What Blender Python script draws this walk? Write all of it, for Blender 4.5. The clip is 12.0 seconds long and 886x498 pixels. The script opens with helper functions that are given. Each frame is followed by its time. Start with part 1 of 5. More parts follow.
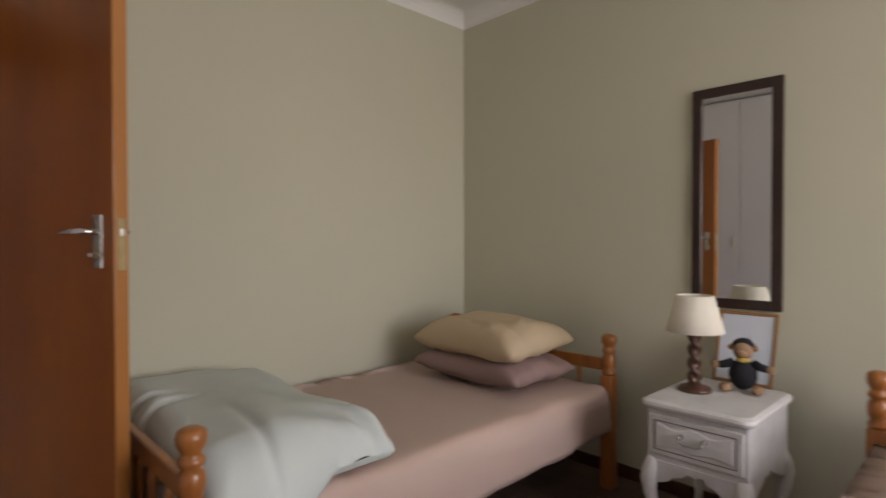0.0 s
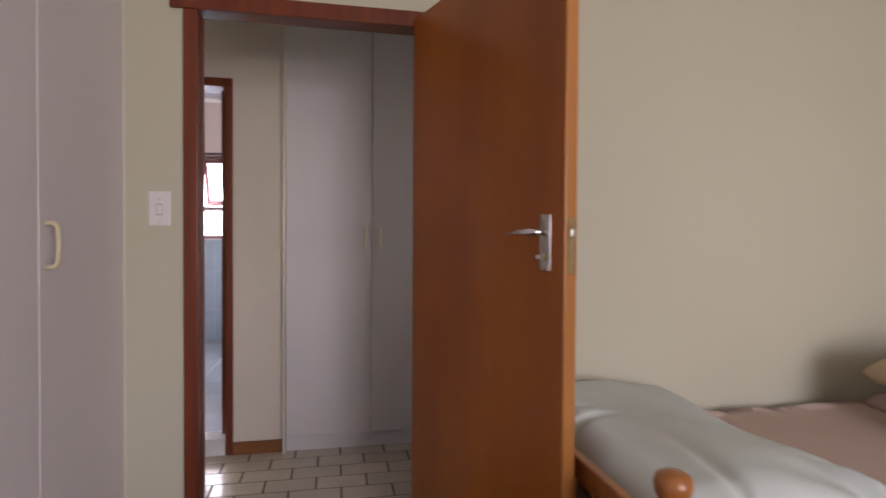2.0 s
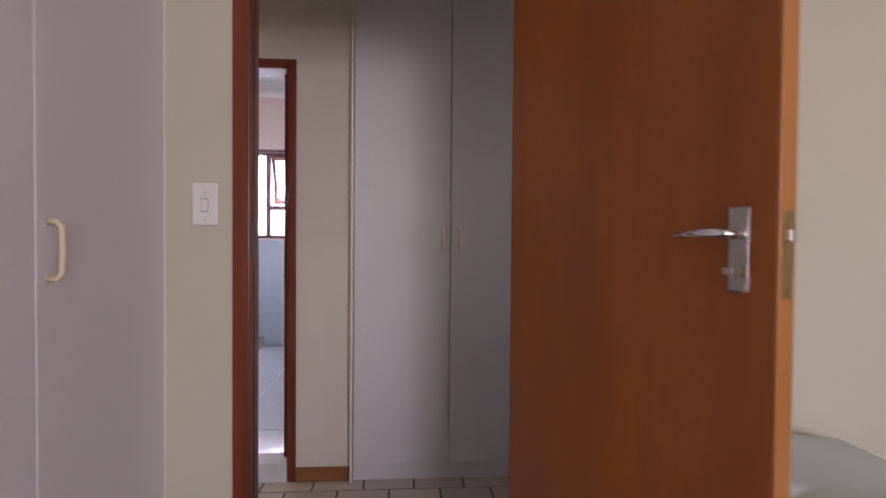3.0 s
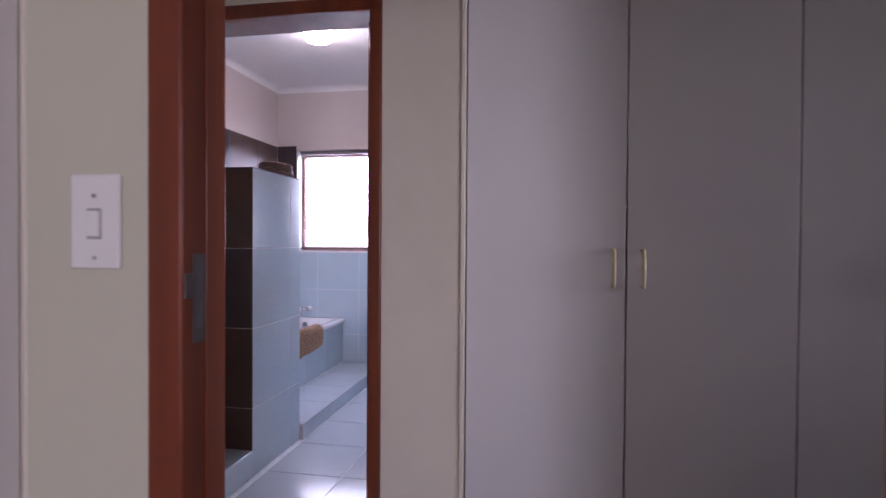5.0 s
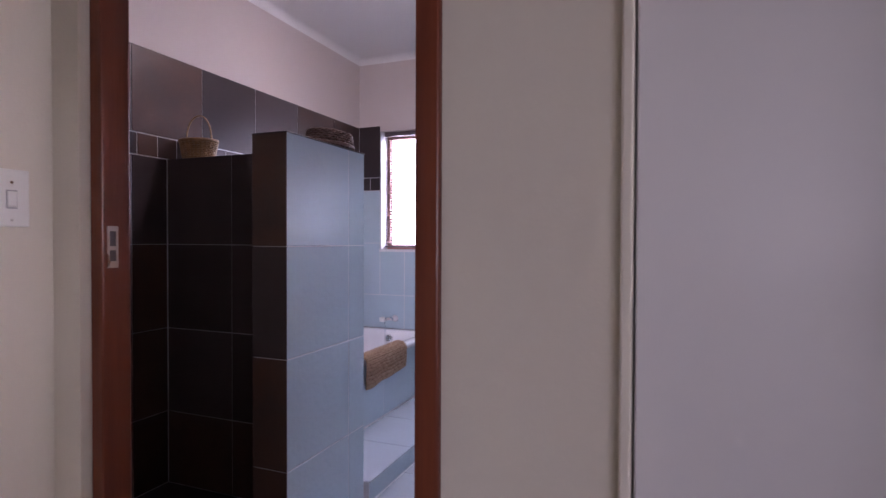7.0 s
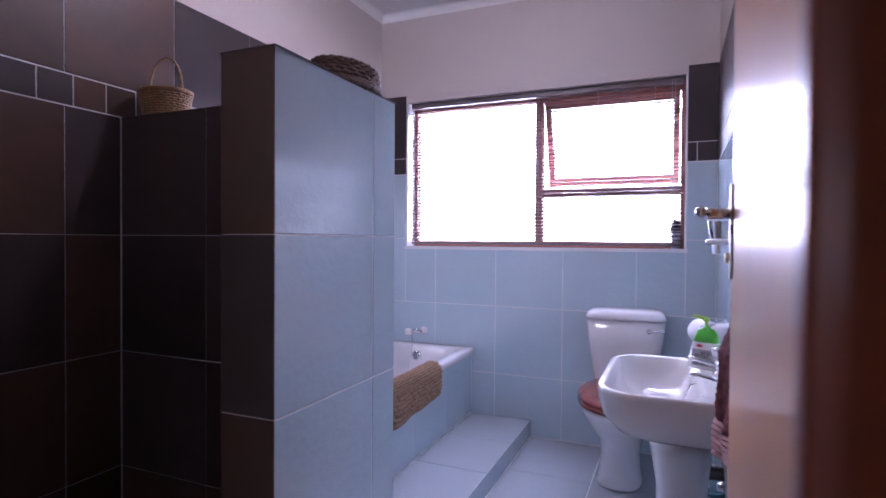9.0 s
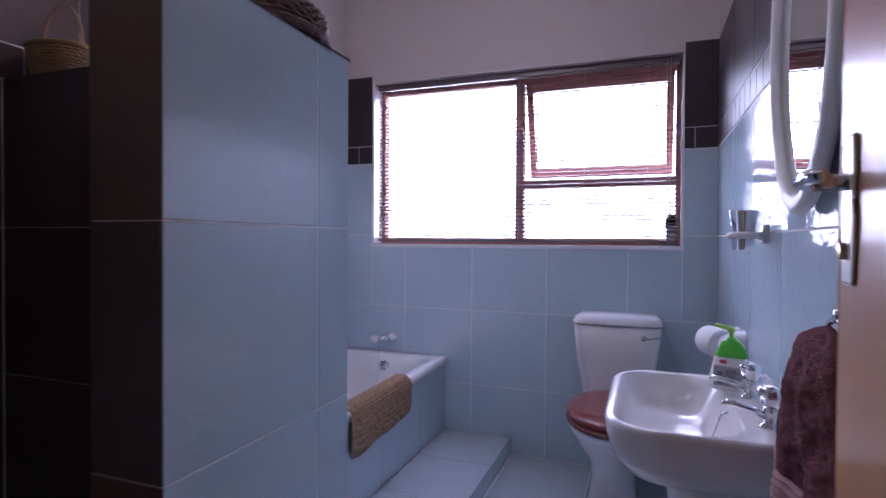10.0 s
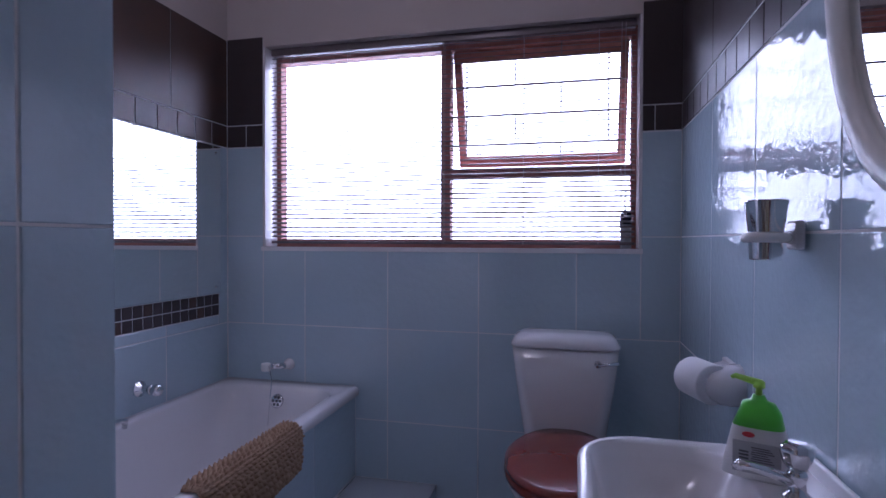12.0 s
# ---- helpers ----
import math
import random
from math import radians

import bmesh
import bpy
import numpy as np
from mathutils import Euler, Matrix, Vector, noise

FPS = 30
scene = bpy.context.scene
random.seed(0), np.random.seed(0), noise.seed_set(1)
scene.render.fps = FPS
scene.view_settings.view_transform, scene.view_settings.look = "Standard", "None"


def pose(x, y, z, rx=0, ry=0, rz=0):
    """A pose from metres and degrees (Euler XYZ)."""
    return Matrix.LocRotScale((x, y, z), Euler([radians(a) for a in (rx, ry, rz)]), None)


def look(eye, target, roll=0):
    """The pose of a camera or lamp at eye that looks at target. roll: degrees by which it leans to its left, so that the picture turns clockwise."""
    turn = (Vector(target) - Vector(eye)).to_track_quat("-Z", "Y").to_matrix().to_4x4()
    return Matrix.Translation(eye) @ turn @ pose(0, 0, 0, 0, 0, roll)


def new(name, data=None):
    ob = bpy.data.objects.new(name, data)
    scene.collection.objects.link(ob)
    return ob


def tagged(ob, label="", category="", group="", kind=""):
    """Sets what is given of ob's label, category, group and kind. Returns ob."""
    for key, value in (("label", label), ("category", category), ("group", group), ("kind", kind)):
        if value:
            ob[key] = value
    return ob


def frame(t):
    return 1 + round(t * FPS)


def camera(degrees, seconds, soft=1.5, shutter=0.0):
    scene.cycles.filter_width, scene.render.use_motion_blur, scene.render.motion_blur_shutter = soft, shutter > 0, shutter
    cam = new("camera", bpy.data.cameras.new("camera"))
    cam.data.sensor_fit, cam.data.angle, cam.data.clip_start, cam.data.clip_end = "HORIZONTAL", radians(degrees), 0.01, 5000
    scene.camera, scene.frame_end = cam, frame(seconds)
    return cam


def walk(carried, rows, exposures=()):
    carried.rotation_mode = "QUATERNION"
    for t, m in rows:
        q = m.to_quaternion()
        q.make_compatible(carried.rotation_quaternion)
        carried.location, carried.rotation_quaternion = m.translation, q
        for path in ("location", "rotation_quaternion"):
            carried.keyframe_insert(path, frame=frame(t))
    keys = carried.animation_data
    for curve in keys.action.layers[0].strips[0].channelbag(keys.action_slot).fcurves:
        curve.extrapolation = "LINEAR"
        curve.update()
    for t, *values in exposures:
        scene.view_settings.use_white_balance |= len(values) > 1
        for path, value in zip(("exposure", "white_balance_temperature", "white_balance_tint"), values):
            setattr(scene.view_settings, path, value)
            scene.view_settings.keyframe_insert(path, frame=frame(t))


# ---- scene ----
# ---- camera and walk ----
cam = camera(78.42, 12.0, shutter=0.5)
PATH = [
    (0.0, 0.069, -0.281, 1.196, 89.19, 0.05, -43.58),
    (0.5, 0.026, -0.219, 1.201, 89.21, -0.07, -35.17),
    (1.0, -0.034, -0.148, 1.205, 89.14, -0.28, -27.72),
    (1.5, -0.090, -0.054, 1.205, 89.08, -0.44, -19.59),
    (2.0, -0.127, 0.124, 1.204, 88.95, -0.35, -11.28),
    (2.5, -0.144, 0.320, 1.208, 88.92, -0.45, -6.76),
    (3.0, -0.167, 0.571, 1.212, 88.85, -0.46, -4.49),
    (5.0, -0.167, 1.588, 1.282, 89.21, -0.36, 10.21),
    (5.5, -0.183, 1.820, 1.278, 89.02, -0.18, 13.05),
    (6.0, -0.217, 2.083, 1.279, 89.12, -0.28, 16.05),
    (6.5, -0.281, 2.321, 1.275, 89.08, -0.22, 19.34),
    (7.0, -0.366, 2.512, 1.266, 89.06, -0.21, 21.61),
    (9.0, -0.792, 3.159, 1.231, 89.08, -0.40, 23.16),
    (9.5, -0.858, 3.325, 1.223, 89.04, -0.39, 22.02),
    (10.0, -0.909, 3.475, 1.214, 89.08, -0.37, 20.36),
    (10.5, -0.955, 3.634, 1.220, 89.03, -0.24, 18.04),
    (11.0, -0.973, 3.783, 1.225, 88.90, -0.13, 15.64),
    (11.5, -0.989, 3.934, 1.226, 88.96, -0.11, 13.96),
    (12.0, -0.997, 4.035, 1.225, 89.08, -0.20, 13.48),
]
EXPOSURES = [(0.0, 0.60, 6520, 18), (0.6, 0.78, 6500, 20), (1.5, 0.90, 6450, 24), (2.5, 1.00, 6300, 30), (3.2, 0.96, 6200, 33), (5.0, 0.86, 5750, 37), (6.0, 0.90, 5790, 38), (7.0, 0.60, 5830, 38), (9.0, 0.74, 5400, 40), (9.5, 0.42, 5380, 40), (10.0, 0.05, 5370, 37), (10.5, -0.42, 5330, 38), (11.0, -0.76, 5260, 37), (12.0, -0.84, 5220, 36)]
walk(cam, [(t, pose(*p)) for t, *p in PATH], EXPOSURES)

# ---- world and large lights ----
world = bpy.data.worlds.new("world")
scene.world = world
world.use_nodes = True
wn = world.node_tree.nodes
sky = wn.new("ShaderNodeTexSky")
sky.sky_type, sky.sun_disc = "NISHITA", False
sky.sun_elevation, sky.sun_rotation = radians(48), radians(200)
wn["Background"].inputs[1].default_value = 0.12
world.node_tree.links.new(sky.outputs[0], wn["Background"].inputs[0])


def area_lamp(name, eye, target, w, h, power, colour):
    data = bpy.data.lights.new(name, "AREA")
    data.shape, data.size, data.size_y, data.energy, data.color = "RECTANGLE", w, h, power, colour
    ob = new(name, data)
    ob.matrix_world = look(eye, target)
    return ob


sun = new("sun", bpy.data.lights.new("sun", "SUN"))
sun.data.energy, sun.data.angle, sun.data.color = 1.0, radians(12), (1.0, 0.95, 0.88)
sun.matrix_world = look((0, -20, 22), (0, 0, 0))
# daylight in the bathroom and bedroom window openings
sky_strip = area_lamp("daylight_bathroom", (-1.56, 6.250, 2.035), (-1.56, 5.75, 1.169), 1.55, 0.10, 3.0, (0.82, 0.89, 1.0))
sky_strip.data.spread = radians(70)
area_lamp("skylight_bedroom", (1.50, -2.52, 1.42), (1.50, -1.0, 0.50), 1.85, 1.60, 35, (0.93, 0.91, 1.0))
area_lamp("garden_light_bedroom", (1.50, -2.51, 1.42), (1.50, -1.0, 2.40), 1.85, 1.60, 15, (1.0, 0.98, 0.66))
# unseen narrow-beam lamp, added to brighten the west end of the passage
area_lamp("passage_fill_lamp", (3.55, 2.72, 1.6), (-1.65, 2.85, 1.35), 0.75, 1.5, 2.1, (1.0, 0.97, 0.86)).data.spread = radians(26)

# ---- materials ----
MATS = {}


def mat(name, colour, rough=0.5, metal=0.0, vary=0.12, scale=3.0, grain=60.0, bump=0.1, stretch=(1, 1, 1), dark=None, piece=0.0, coat=0.0, spec=0.5, patch=0.5):
    """A procedural material: two scales of noise on the colour, grain in the relief, optional change from piece to piece."""
    m = bpy.data.materials.new(name)
    m.use_nodes = True
    nt = m.node_tree
    n, ln = nt.nodes, nt.links
    b = n["Principled BSDF"]
    b.inputs["Metallic"].default_value = metal
    b.inputs["Specular IOR Level"].default_value = spec
    b.inputs["Coat Weight"].default_value = coat
    b.inputs["Coat Roughness"].default_value = 0.12
    tc, mp = n.new("ShaderNodeTexCoord"), n.new("ShaderNodeMapping")
    mp.inputs["Scale"].default_value = stretch
    ln.new(tc.outputs["Object"], mp.inputs[0])
    if piece:
        oi, off = n.new("ShaderNodeObjectInfo"), n.new("ShaderNodeVectorMath")
        off.operation = "MULTIPLY"
        off.inputs[1].default_value = (37.0, 91.0, 53.0)
        ln.new(oi.outputs["Random"], off.inputs[0])
        ln.new(off.outputs[0], mp.inputs["Location"])
    big, fine = n.new("ShaderNodeTexNoise"), n.new("ShaderNodeTexNoise")
    big.inputs["Scale"].default_value, big.inputs["Detail"].default_value = scale, 5
    fine.inputs["Scale"].default_value, fine.inputs["Detail"].default_value = grain, 4
    ln.new(mp.outputs[0], big.inputs[0]), ln.new(mp.outputs[0], fine.inputs[0])
    mix = n.new("ShaderNodeMix")
    mix.data_type = "RGBA"
    lo = dark or tuple(c * (1 - 2 * vary) for c in colour)
    ramp = n.new("ShaderNodeValToRGB")
    ramp.color_ramp.elements[0].position, ramp.color_ramp.elements[1].position = patch - 0.2, patch + 0.2
    ramp.color_ramp.elements[0].color = (*lo, 1)
    ramp.color_ramp.elements[1].color = (*colour, 1)
    ln.new(big.outputs[0], ramp.inputs[0])
    ln.new(ramp.outputs[0], mix.inputs[6])
    mix.inputs[7].default_value = (*[c * (1 - vary) for c in lo], 1)
    fr = n.new("ShaderNodeMath")
    fr.operation = "MULTIPLY"
    fr.inputs[1].default_value = 0.45
    ln.new(fine.outputs[0], fr.inputs[0])
    ln.new(fr.outputs[0], mix.inputs[0])
    out = mix.outputs[2]
    if piece:
        hsv, mr = n.new("ShaderNodeHueSaturation"), n.new("ShaderNodeMapRange")
        mr.inputs[3].default_value, mr.inputs[4].default_value = 1 - piece, 1 + piece
        ln.new(oi.outputs["Random"], mr.inputs[0])
        ln.new(mr.outputs[0], hsv.inputs["Value"])
        ln.new(out, hsv.inputs["Color"])
        out = hsv.outputs[0]
    ln.new(out, b.inputs["Base Color"])
    rr = n.new("ShaderNodeMapRange")
    rr.inputs[3].default_value, rr.inputs[4].default_value = max(0.02, rough * 0.8), min(1, rough * 1.2)
    ln.new(big.outputs[0], rr.inputs[0])
    ln.new(rr.outputs[0], b.inputs["Roughness"])
    if bump:
        bp = n.new("ShaderNodeBump")
        bp.inputs["Strength"].default_value, bp.inputs["Distance"].default_value = bump, 0.004
        ln.new(fine.outputs[0], bp.inputs["Height"])
        ln.new(bp.outputs[0], b.inputs["Normal"])
    MATS[name] = m
    return m


def glow(name, colour, strength):
    m = bpy.data.materials.new(name)
    m.use_nodes = True
    b = m.node_tree.nodes["Principled BSDF"]
    b.inputs["Base Color"].default_value = (*colour, 1)
    b.inputs["Emission Color"].default_value = (*colour, 1)
    b.inputs["Emission Strength"].default_value = strength
    return m


def wavy(m, scale, strength, distance):
    """Adds a slow waviness to the relief of a glazed surface."""
    nt = m.node_tree
    n, ln = nt.nodes, nt.links
    b = n["Principled BSDF"]
    tc, nz, bp = n.new("ShaderNodeTexCoord"), n.new("ShaderNodeTexNoise"), n.new("ShaderNodeBump")
    nz.inputs["Scale"].default_value, nz.inputs["Detail"].default_value = scale, 2
    bp.inputs["Strength"].default_value, bp.inputs["Distance"].default_value = strength, distance
    oi, off = n.new("ShaderNodeObjectInfo"), n.new("ShaderNodeVectorMath")
    off.operation = "MULTIPLY_ADD"
    off.inputs[1].default_value = (61.0, 23.0, 47.0)
    ln.new(oi.outputs["Random"], off.inputs[0])
    ln.new(tc.outputs["Object"], off.inputs[2])
    ln.new(off.outputs[0], nz.inputs[0])
    ln.new(nz.outputs[0], bp.inputs["Height"])
    ln.new(bp.outputs[0], b.inputs["Normal"])
    return m


M_WALL = mat("beige_paint", (0.58, 0.562, 0.44), 0.75, vary=0.03, scale=1.2, grain=180, bump=0.12)
M_CREAM = mat("cream_paint", (0.72, 0.66, 0.57), 0.6, vary=0.03, scale=1.5, grain=150, bump=0.12)
M_PINKISH = mat("bathroom_paint", (0.61, 0.54, 0.51), 0.6, vary=0.03, scale=1.2, grain=150, bump=0.1)
M_CEIL = mat("ceiling_paint", (0.80, 0.79, 0.77), 0.8, vary=0.02, scale=1.0, grain=120, bump=0.06)
M_WHITE = mat("white_melamine", (0.72, 0.69, 0.70), 0.42, vary=0.025, scale=1.2, grain=220, bump=0.05)
M_DOOR = mat("varnished_door_veneer", (0.46, 0.135, 0.010), 0.37, vary=0.10, scale=2.2, grain=24, bump=0.03, stretch=(1.6, 1.6, 0.30), dark=(0.28, 0.066, 0.006), coat=0.15)
M_DOOR_PALE = mat("pale_varnished_veneer", (0.56, 0.27, 0.10), 0.37, vary=0.10, scale=2.4, grain=26, bump=0.03, stretch=(1.6, 1.6, 0.30), dark=(0.40, 0.16, 0.05), coat=0.3)
M_EDGE = mat("light_door_lipping", (0.50, 0.20, 0.05), 0.35, vary=0.1, scale=5, grain=70, bump=0.05, stretch=(3, 3, 0.2), coat=0.2)
M_FRAME = mat("dark_red_meranti", (0.23, 0.052, 0.018), 0.36, vary=0.15, scale=4, grain=55, bump=0.1, stretch=(5, 5, 0.25), dark=(0.12, 0.027, 0.012), coat=0.08, spec=0.35)
M_SKIRT = mat("skirting_wood", (0.30, 0.115, 0.035), 0.4, vary=0.15, scale=3, grain=60, bump=0.08, stretch=(0.3, 3, 5), coat=0.2)
M_FLOOR = mat("brown_vinyl_boards", (0.17, 0.115, 0.085), 0.42, vary=0.15, scale=2, grain=40, bump=0.1, stretch=(0.3, 4, 1), dark=(0.09, 0.055, 0.04), piece=0.15)
M_TILE = mat("cream_floor_tile", (0.70, 0.62, 0.50), 0.22, vary=0.08, scale=7, grain=90, bump=0.05, piece=0.06)
M_GROUT = mat("dark_grout", (0.13, 0.10, 0.08), 0.9, vary=0.2, scale=10, grain=200, bump=0.2)
M_LGROUT = mat("pale_grout", (0.74, 0.75, 0.76), 0.85, vary=0.1, scale=9, grain=200, bump=0.2)
M_BLUE = wavy(mat("pale_blue_wall_tile", (0.49, 0.61, 0.685), 0.05, vary=0.04, scale=2, grain=40, bump=0.0, piece=0.03, spec=1.0), 36, 0.38, 0.0040)
M_BATHFLOOR = mat("white_floor_tile", (0.38, 0.41, 0.44), 0.14, vary=0.04, scale=3, grain=60, bump=0.03, piece=0.02)
M_DARK = wavy(mat("dark_slate_tile", (0.062, 0.046, 0.048), 0.37, vary=0.06, scale=6, grain=30, bump=0.05, dark=(0.054, 0.042, 0.045), piece=0.18, spec=0.4), 12, 0.05, 0.003)
M_RUST = wavy(mat("rust_slate_tile", (0.102, 0.051, 0.036), 0.37, vary=0.07, scale=7, grain=30, bump=0.05, dark=(0.068, 0.045, 0.039), piece=0.2, spec=0.4), 12, 0.05, 0.003)
M_MIRROR = mat("mirror_glass", (0.86, 0.88, 0.88), 0.012, 1.0, vary=0.0, bump=0.0)
M_DAY = glow("bright_overcast_distance", (0.90, 0.95, 1.0), 13.0)

# ---- helpers for meshes ----


def link(name, bm, material, smooth=False):
    me = bpy.data.meshes.new(name)
    bm.to_mesh(me)
    bm.free()
    for mm in material if isinstance(material, (list, tuple)) else [material]:
        me.materials.append(mm)
    if smooth:
        me.polygons.foreach_set("use_smooth", [True] * len(me.polygons))
    return new(name, me)


def part(name, bm, material, parent, label="", smooth=False):
    ob = link(name, bm, material, smooth)
    ob.parent = parent
    if label:
        ob["label"] = label
    return ob


def empty(name, x, y, z, rz=0):
    ob = new(name)
    ob.matrix_world = pose(x, y, z, 0, 0, rz)
    return ob


def box(bm, x0, x1, y0, y1, z0, z1, bevel=0.0, seg=2, m=None):
    r = bmesh.ops.create_cube(bm, size=1)
    vs = r["verts"]
    bmesh.ops.scale(bm, vec=(x1 - x0, y1 - y0, z1 - z0), verts=vs)
    bmesh.ops.translate(bm, vec=((x0 + x1) / 2, (y0 + y1) / 2, (z0 + z1) / 2), verts=vs)
    if bevel:
        es = list({e for v in vs for e in v.link_edges})
        r = bmesh.ops.bevel(bm, geom=es, offset=bevel, segments=seg, affect="EDGES", profile=0.5)
        vs = list({v for f in r["faces"] for v in f.verts} | {v for v in vs if v.is_valid})
    if m is not None:
        bmesh.ops.transform(bm, matrix=m, verts=vs)
    return vs


def boxes(*specs, bevel=0.0, seg=2):
    bm = bmesh.new()
    for sp in specs:
        box(bm, *sp, bevel=bevel, seg=seg)
    return bm


def lathe(bm, profile, m=None, seg=20):
    """Turns (radius, height) pairs round the z axis."""
    rings = []
    for r, z in profile:
        rings.append([bm.verts.new((r * math.cos(2 * math.pi * i / seg), r * math.sin(2 * math.pi * i / seg), z)) for i in range(seg)])
    for a, b in zip(rings, rings[1:]):
        for i in range(seg):
            bm.faces.new((a[i], a[(i + 1) % seg], b[(i + 1) % seg], b[i]))
    if profile[0][0] > 1e-4:
        bm.faces.new(list(reversed(rings[0])))
    if profile[-1][0] > 1e-4:
        bm.faces.new(rings[-1])
    if m is not None:
        bmesh.ops.transform(bm, matrix=m, verts=[v for ring in rings for v in ring])
    return bm


def tube(bm, pts, radius, seg=8):
    """A bent round bar along points; radius may be a list."""
    pts = [Vector(p) for p in pts]
    rings = []
    for i, p in enumerate(pts):
        d = (pts[min(i + 1, len(pts) - 1)] - pts[max(i - 1, 0)]).normalized()
        a = d.orthogonal().normalized() if i == 0 else (rings_a - d * rings_a.dot(d)).normalized()
        rings_a = a
        b = d.cross(a)
        r = radius[i] if isinstance(radius, (list, tuple)) else radius
        rings.append([bm.verts.new(p + a * (r * math.cos(2 * math.pi * k / seg)) + b * (r * math.sin(2 * math.pi * k / seg))) for k in range(seg)])
    for a, b in zip(rings, rings[1:]):
        for k in range(seg):
            bm.faces.new((a[k], a[(k + 1) % seg], b[(k + 1) % seg], b[k]))
    bm.faces.new(list(reversed(rings[0])))
    bm.faces.new(rings[-1])
    return bm


def structure(name, bm, material, label, category="wall"):
    return tagged(link(name, bm, material), label, category, "", "structure")


# ---- large structure ----
WN, HS, HN, BS = 2.205, 2.325, 3.291, 3.42      # bedroom door wall, passage sides, bathroom door wall
EX = 2.623                                      # bedroom east wall
BW, BE, BN = -2.566, -0.595, 6.268              # bathroom west, east and window walls
FB = 0.09                                       # bathroom floor level
CEIL, CEIL_B = 2.66, 2.68

structure("floor_bedroom", boxes((-1.6, 2.75, -2.5, 2.26, -0.12, -0.006)), M_GROUT, "dark brown board floor of the bedroom", "floor")
floor_hall = structure("floor_passage", boxes((-1.75, 3.5, 2.26, 3.36, -0.12, -0.003)), M_GROUT, "passage floor bed with dark grout", "floor")
floor_bath = structure("floor_bathroom", boxes((-2.7, -0.45, 3.36, 6.4, -0.12, FB - 0.0025)), M_LGROUT, "bathroom floor bed with pale grout", "floor")
structure("ceiling_bedroom", boxes((-1.6, 2.75, -2.65, 2.26, CEIL, CEIL + 0.1)), M_CEIL, "white plasterboard bedroom ceiling", "ceiling")
structure("ceiling_passage", boxes((-1.75, 3.6, 2.26, 3.95, CEIL, CEIL + 0.1)), M_CEIL, "white plasterboard passage ceiling", "ceiling")
structure("ceiling_bathroom", boxes((-2.7, -0.45, 3.36, 6.4, CEIL_B, CEIL_B + 0.1)), M_CEIL, "white bathroom ceiling", "ceiling")

DL, DR, DT = -0.654, 0.285, 2.072               # bedroom door frame, outer
structure("wall_bedroom_north", boxes((-1.6, DL, WN, HS, 0, CEIL), (DR, EX + 0.12, WN, HS, 0, CEIL), (DL, DR, WN, HS, DT, CEIL)), M_WALL, "beige painted bedroom wall with a doorway")
structure("wall_bedroom_east", boxes((EX, EX + 0.12, -2.5, WN, 0, CEIL)), M_WALL, "beige painted bedroom wall")
structure("wall_bedroom_south", boxes((-1.6, 0.55, -2.62, -2.5, 0, CEIL), (2.45, 2.75, -2.62, -2.5, 0, CEIL), (0.55, 2.45, -2.62, -2.5, 0, 0.6), (0.55, 2.45, -2.62, -2.5, 2.25, CEIL)), M_WALL, "beige painted bedroom wall with a window opening")
structure("wall_bedroom_west", boxes((-1.6, -1.48, -2.5, WN, 0, CEIL)), M_WALL, "beige painted wall behind the wardrobe")
structure("wall_passage_west", boxes((-1.77, -1.648, HS, 3.335, 0, CEIL)), M_CREAM, "cream painted end wall of the passage")
BL, BR, BT = -1.560, -0.677, 2.077              # bathroom door frame, outer
structure("wall_bathroom_south", boxes((-2.7, BL, 3.335, BS, 0, CEIL_B), (BL - 0.12, BL, HN, 3.335, BT, CEIL_B), (BR, -0.41, HN, BS, 0, CEIL_B), (BL, BR, HN, BS, BT, CEIL_B)), M_CREAM, "cream painted wall with the bathroom doorway")
# unseen wall; its opening is assumed, to seat the added passage lamp
structure("wall_passage_east", boxes((3.5, 3.62, HS, 2.4, 0, CEIL), (3.5, 3.62, 3.2, 3.95, 0, CEIL), (3.5, 3.62, 2.4, 3.2, 0, 1.0), (3.5, 3.62, 2.4, 3.2, 2.2, CEIL)), M_CREAM, "unseen cream end wall with an assumed opening for the passage lamp")
structure("wall_passage_cupboard_back", boxes((-0.485, 3.5, 3.85, 3.95, 0, CEIL)), M_CREAM, "cream painted wall behind the cupboards")
WL, WR, WB, WT = -2.381, -0.74, 1.19, 2.105      # bathroom window opening
wall_bn = structure("wall_bathroom_north", boxes((BW - 0.12, WL, BN, BN + 0.2, 0, CEIL_B), (WR, BE + 0.11, BN, BN + 0.2, 0, CEIL_B), (WL, WR, BN, BN + 0.2, 0, WB), (WL, WR, BN, BN + 0.2, WT, CEIL_B)), M_PINKISH, "painted and tiled bathroom wall with a wide window")
wall_bw = structure("wall_bathroom_west", boxes((BW - 0.12, BW, BS, BN, 0, CEIL_B)), M_PINKISH, "painted wall with dark and pale blue tiles")
wall_be = structure("wall_bathroom_east", boxes((BE, BE + 0.11, BS, BN, 0, CEIL_B)), M_PINKISH, "painted wall with pale blue tiles and dark border")

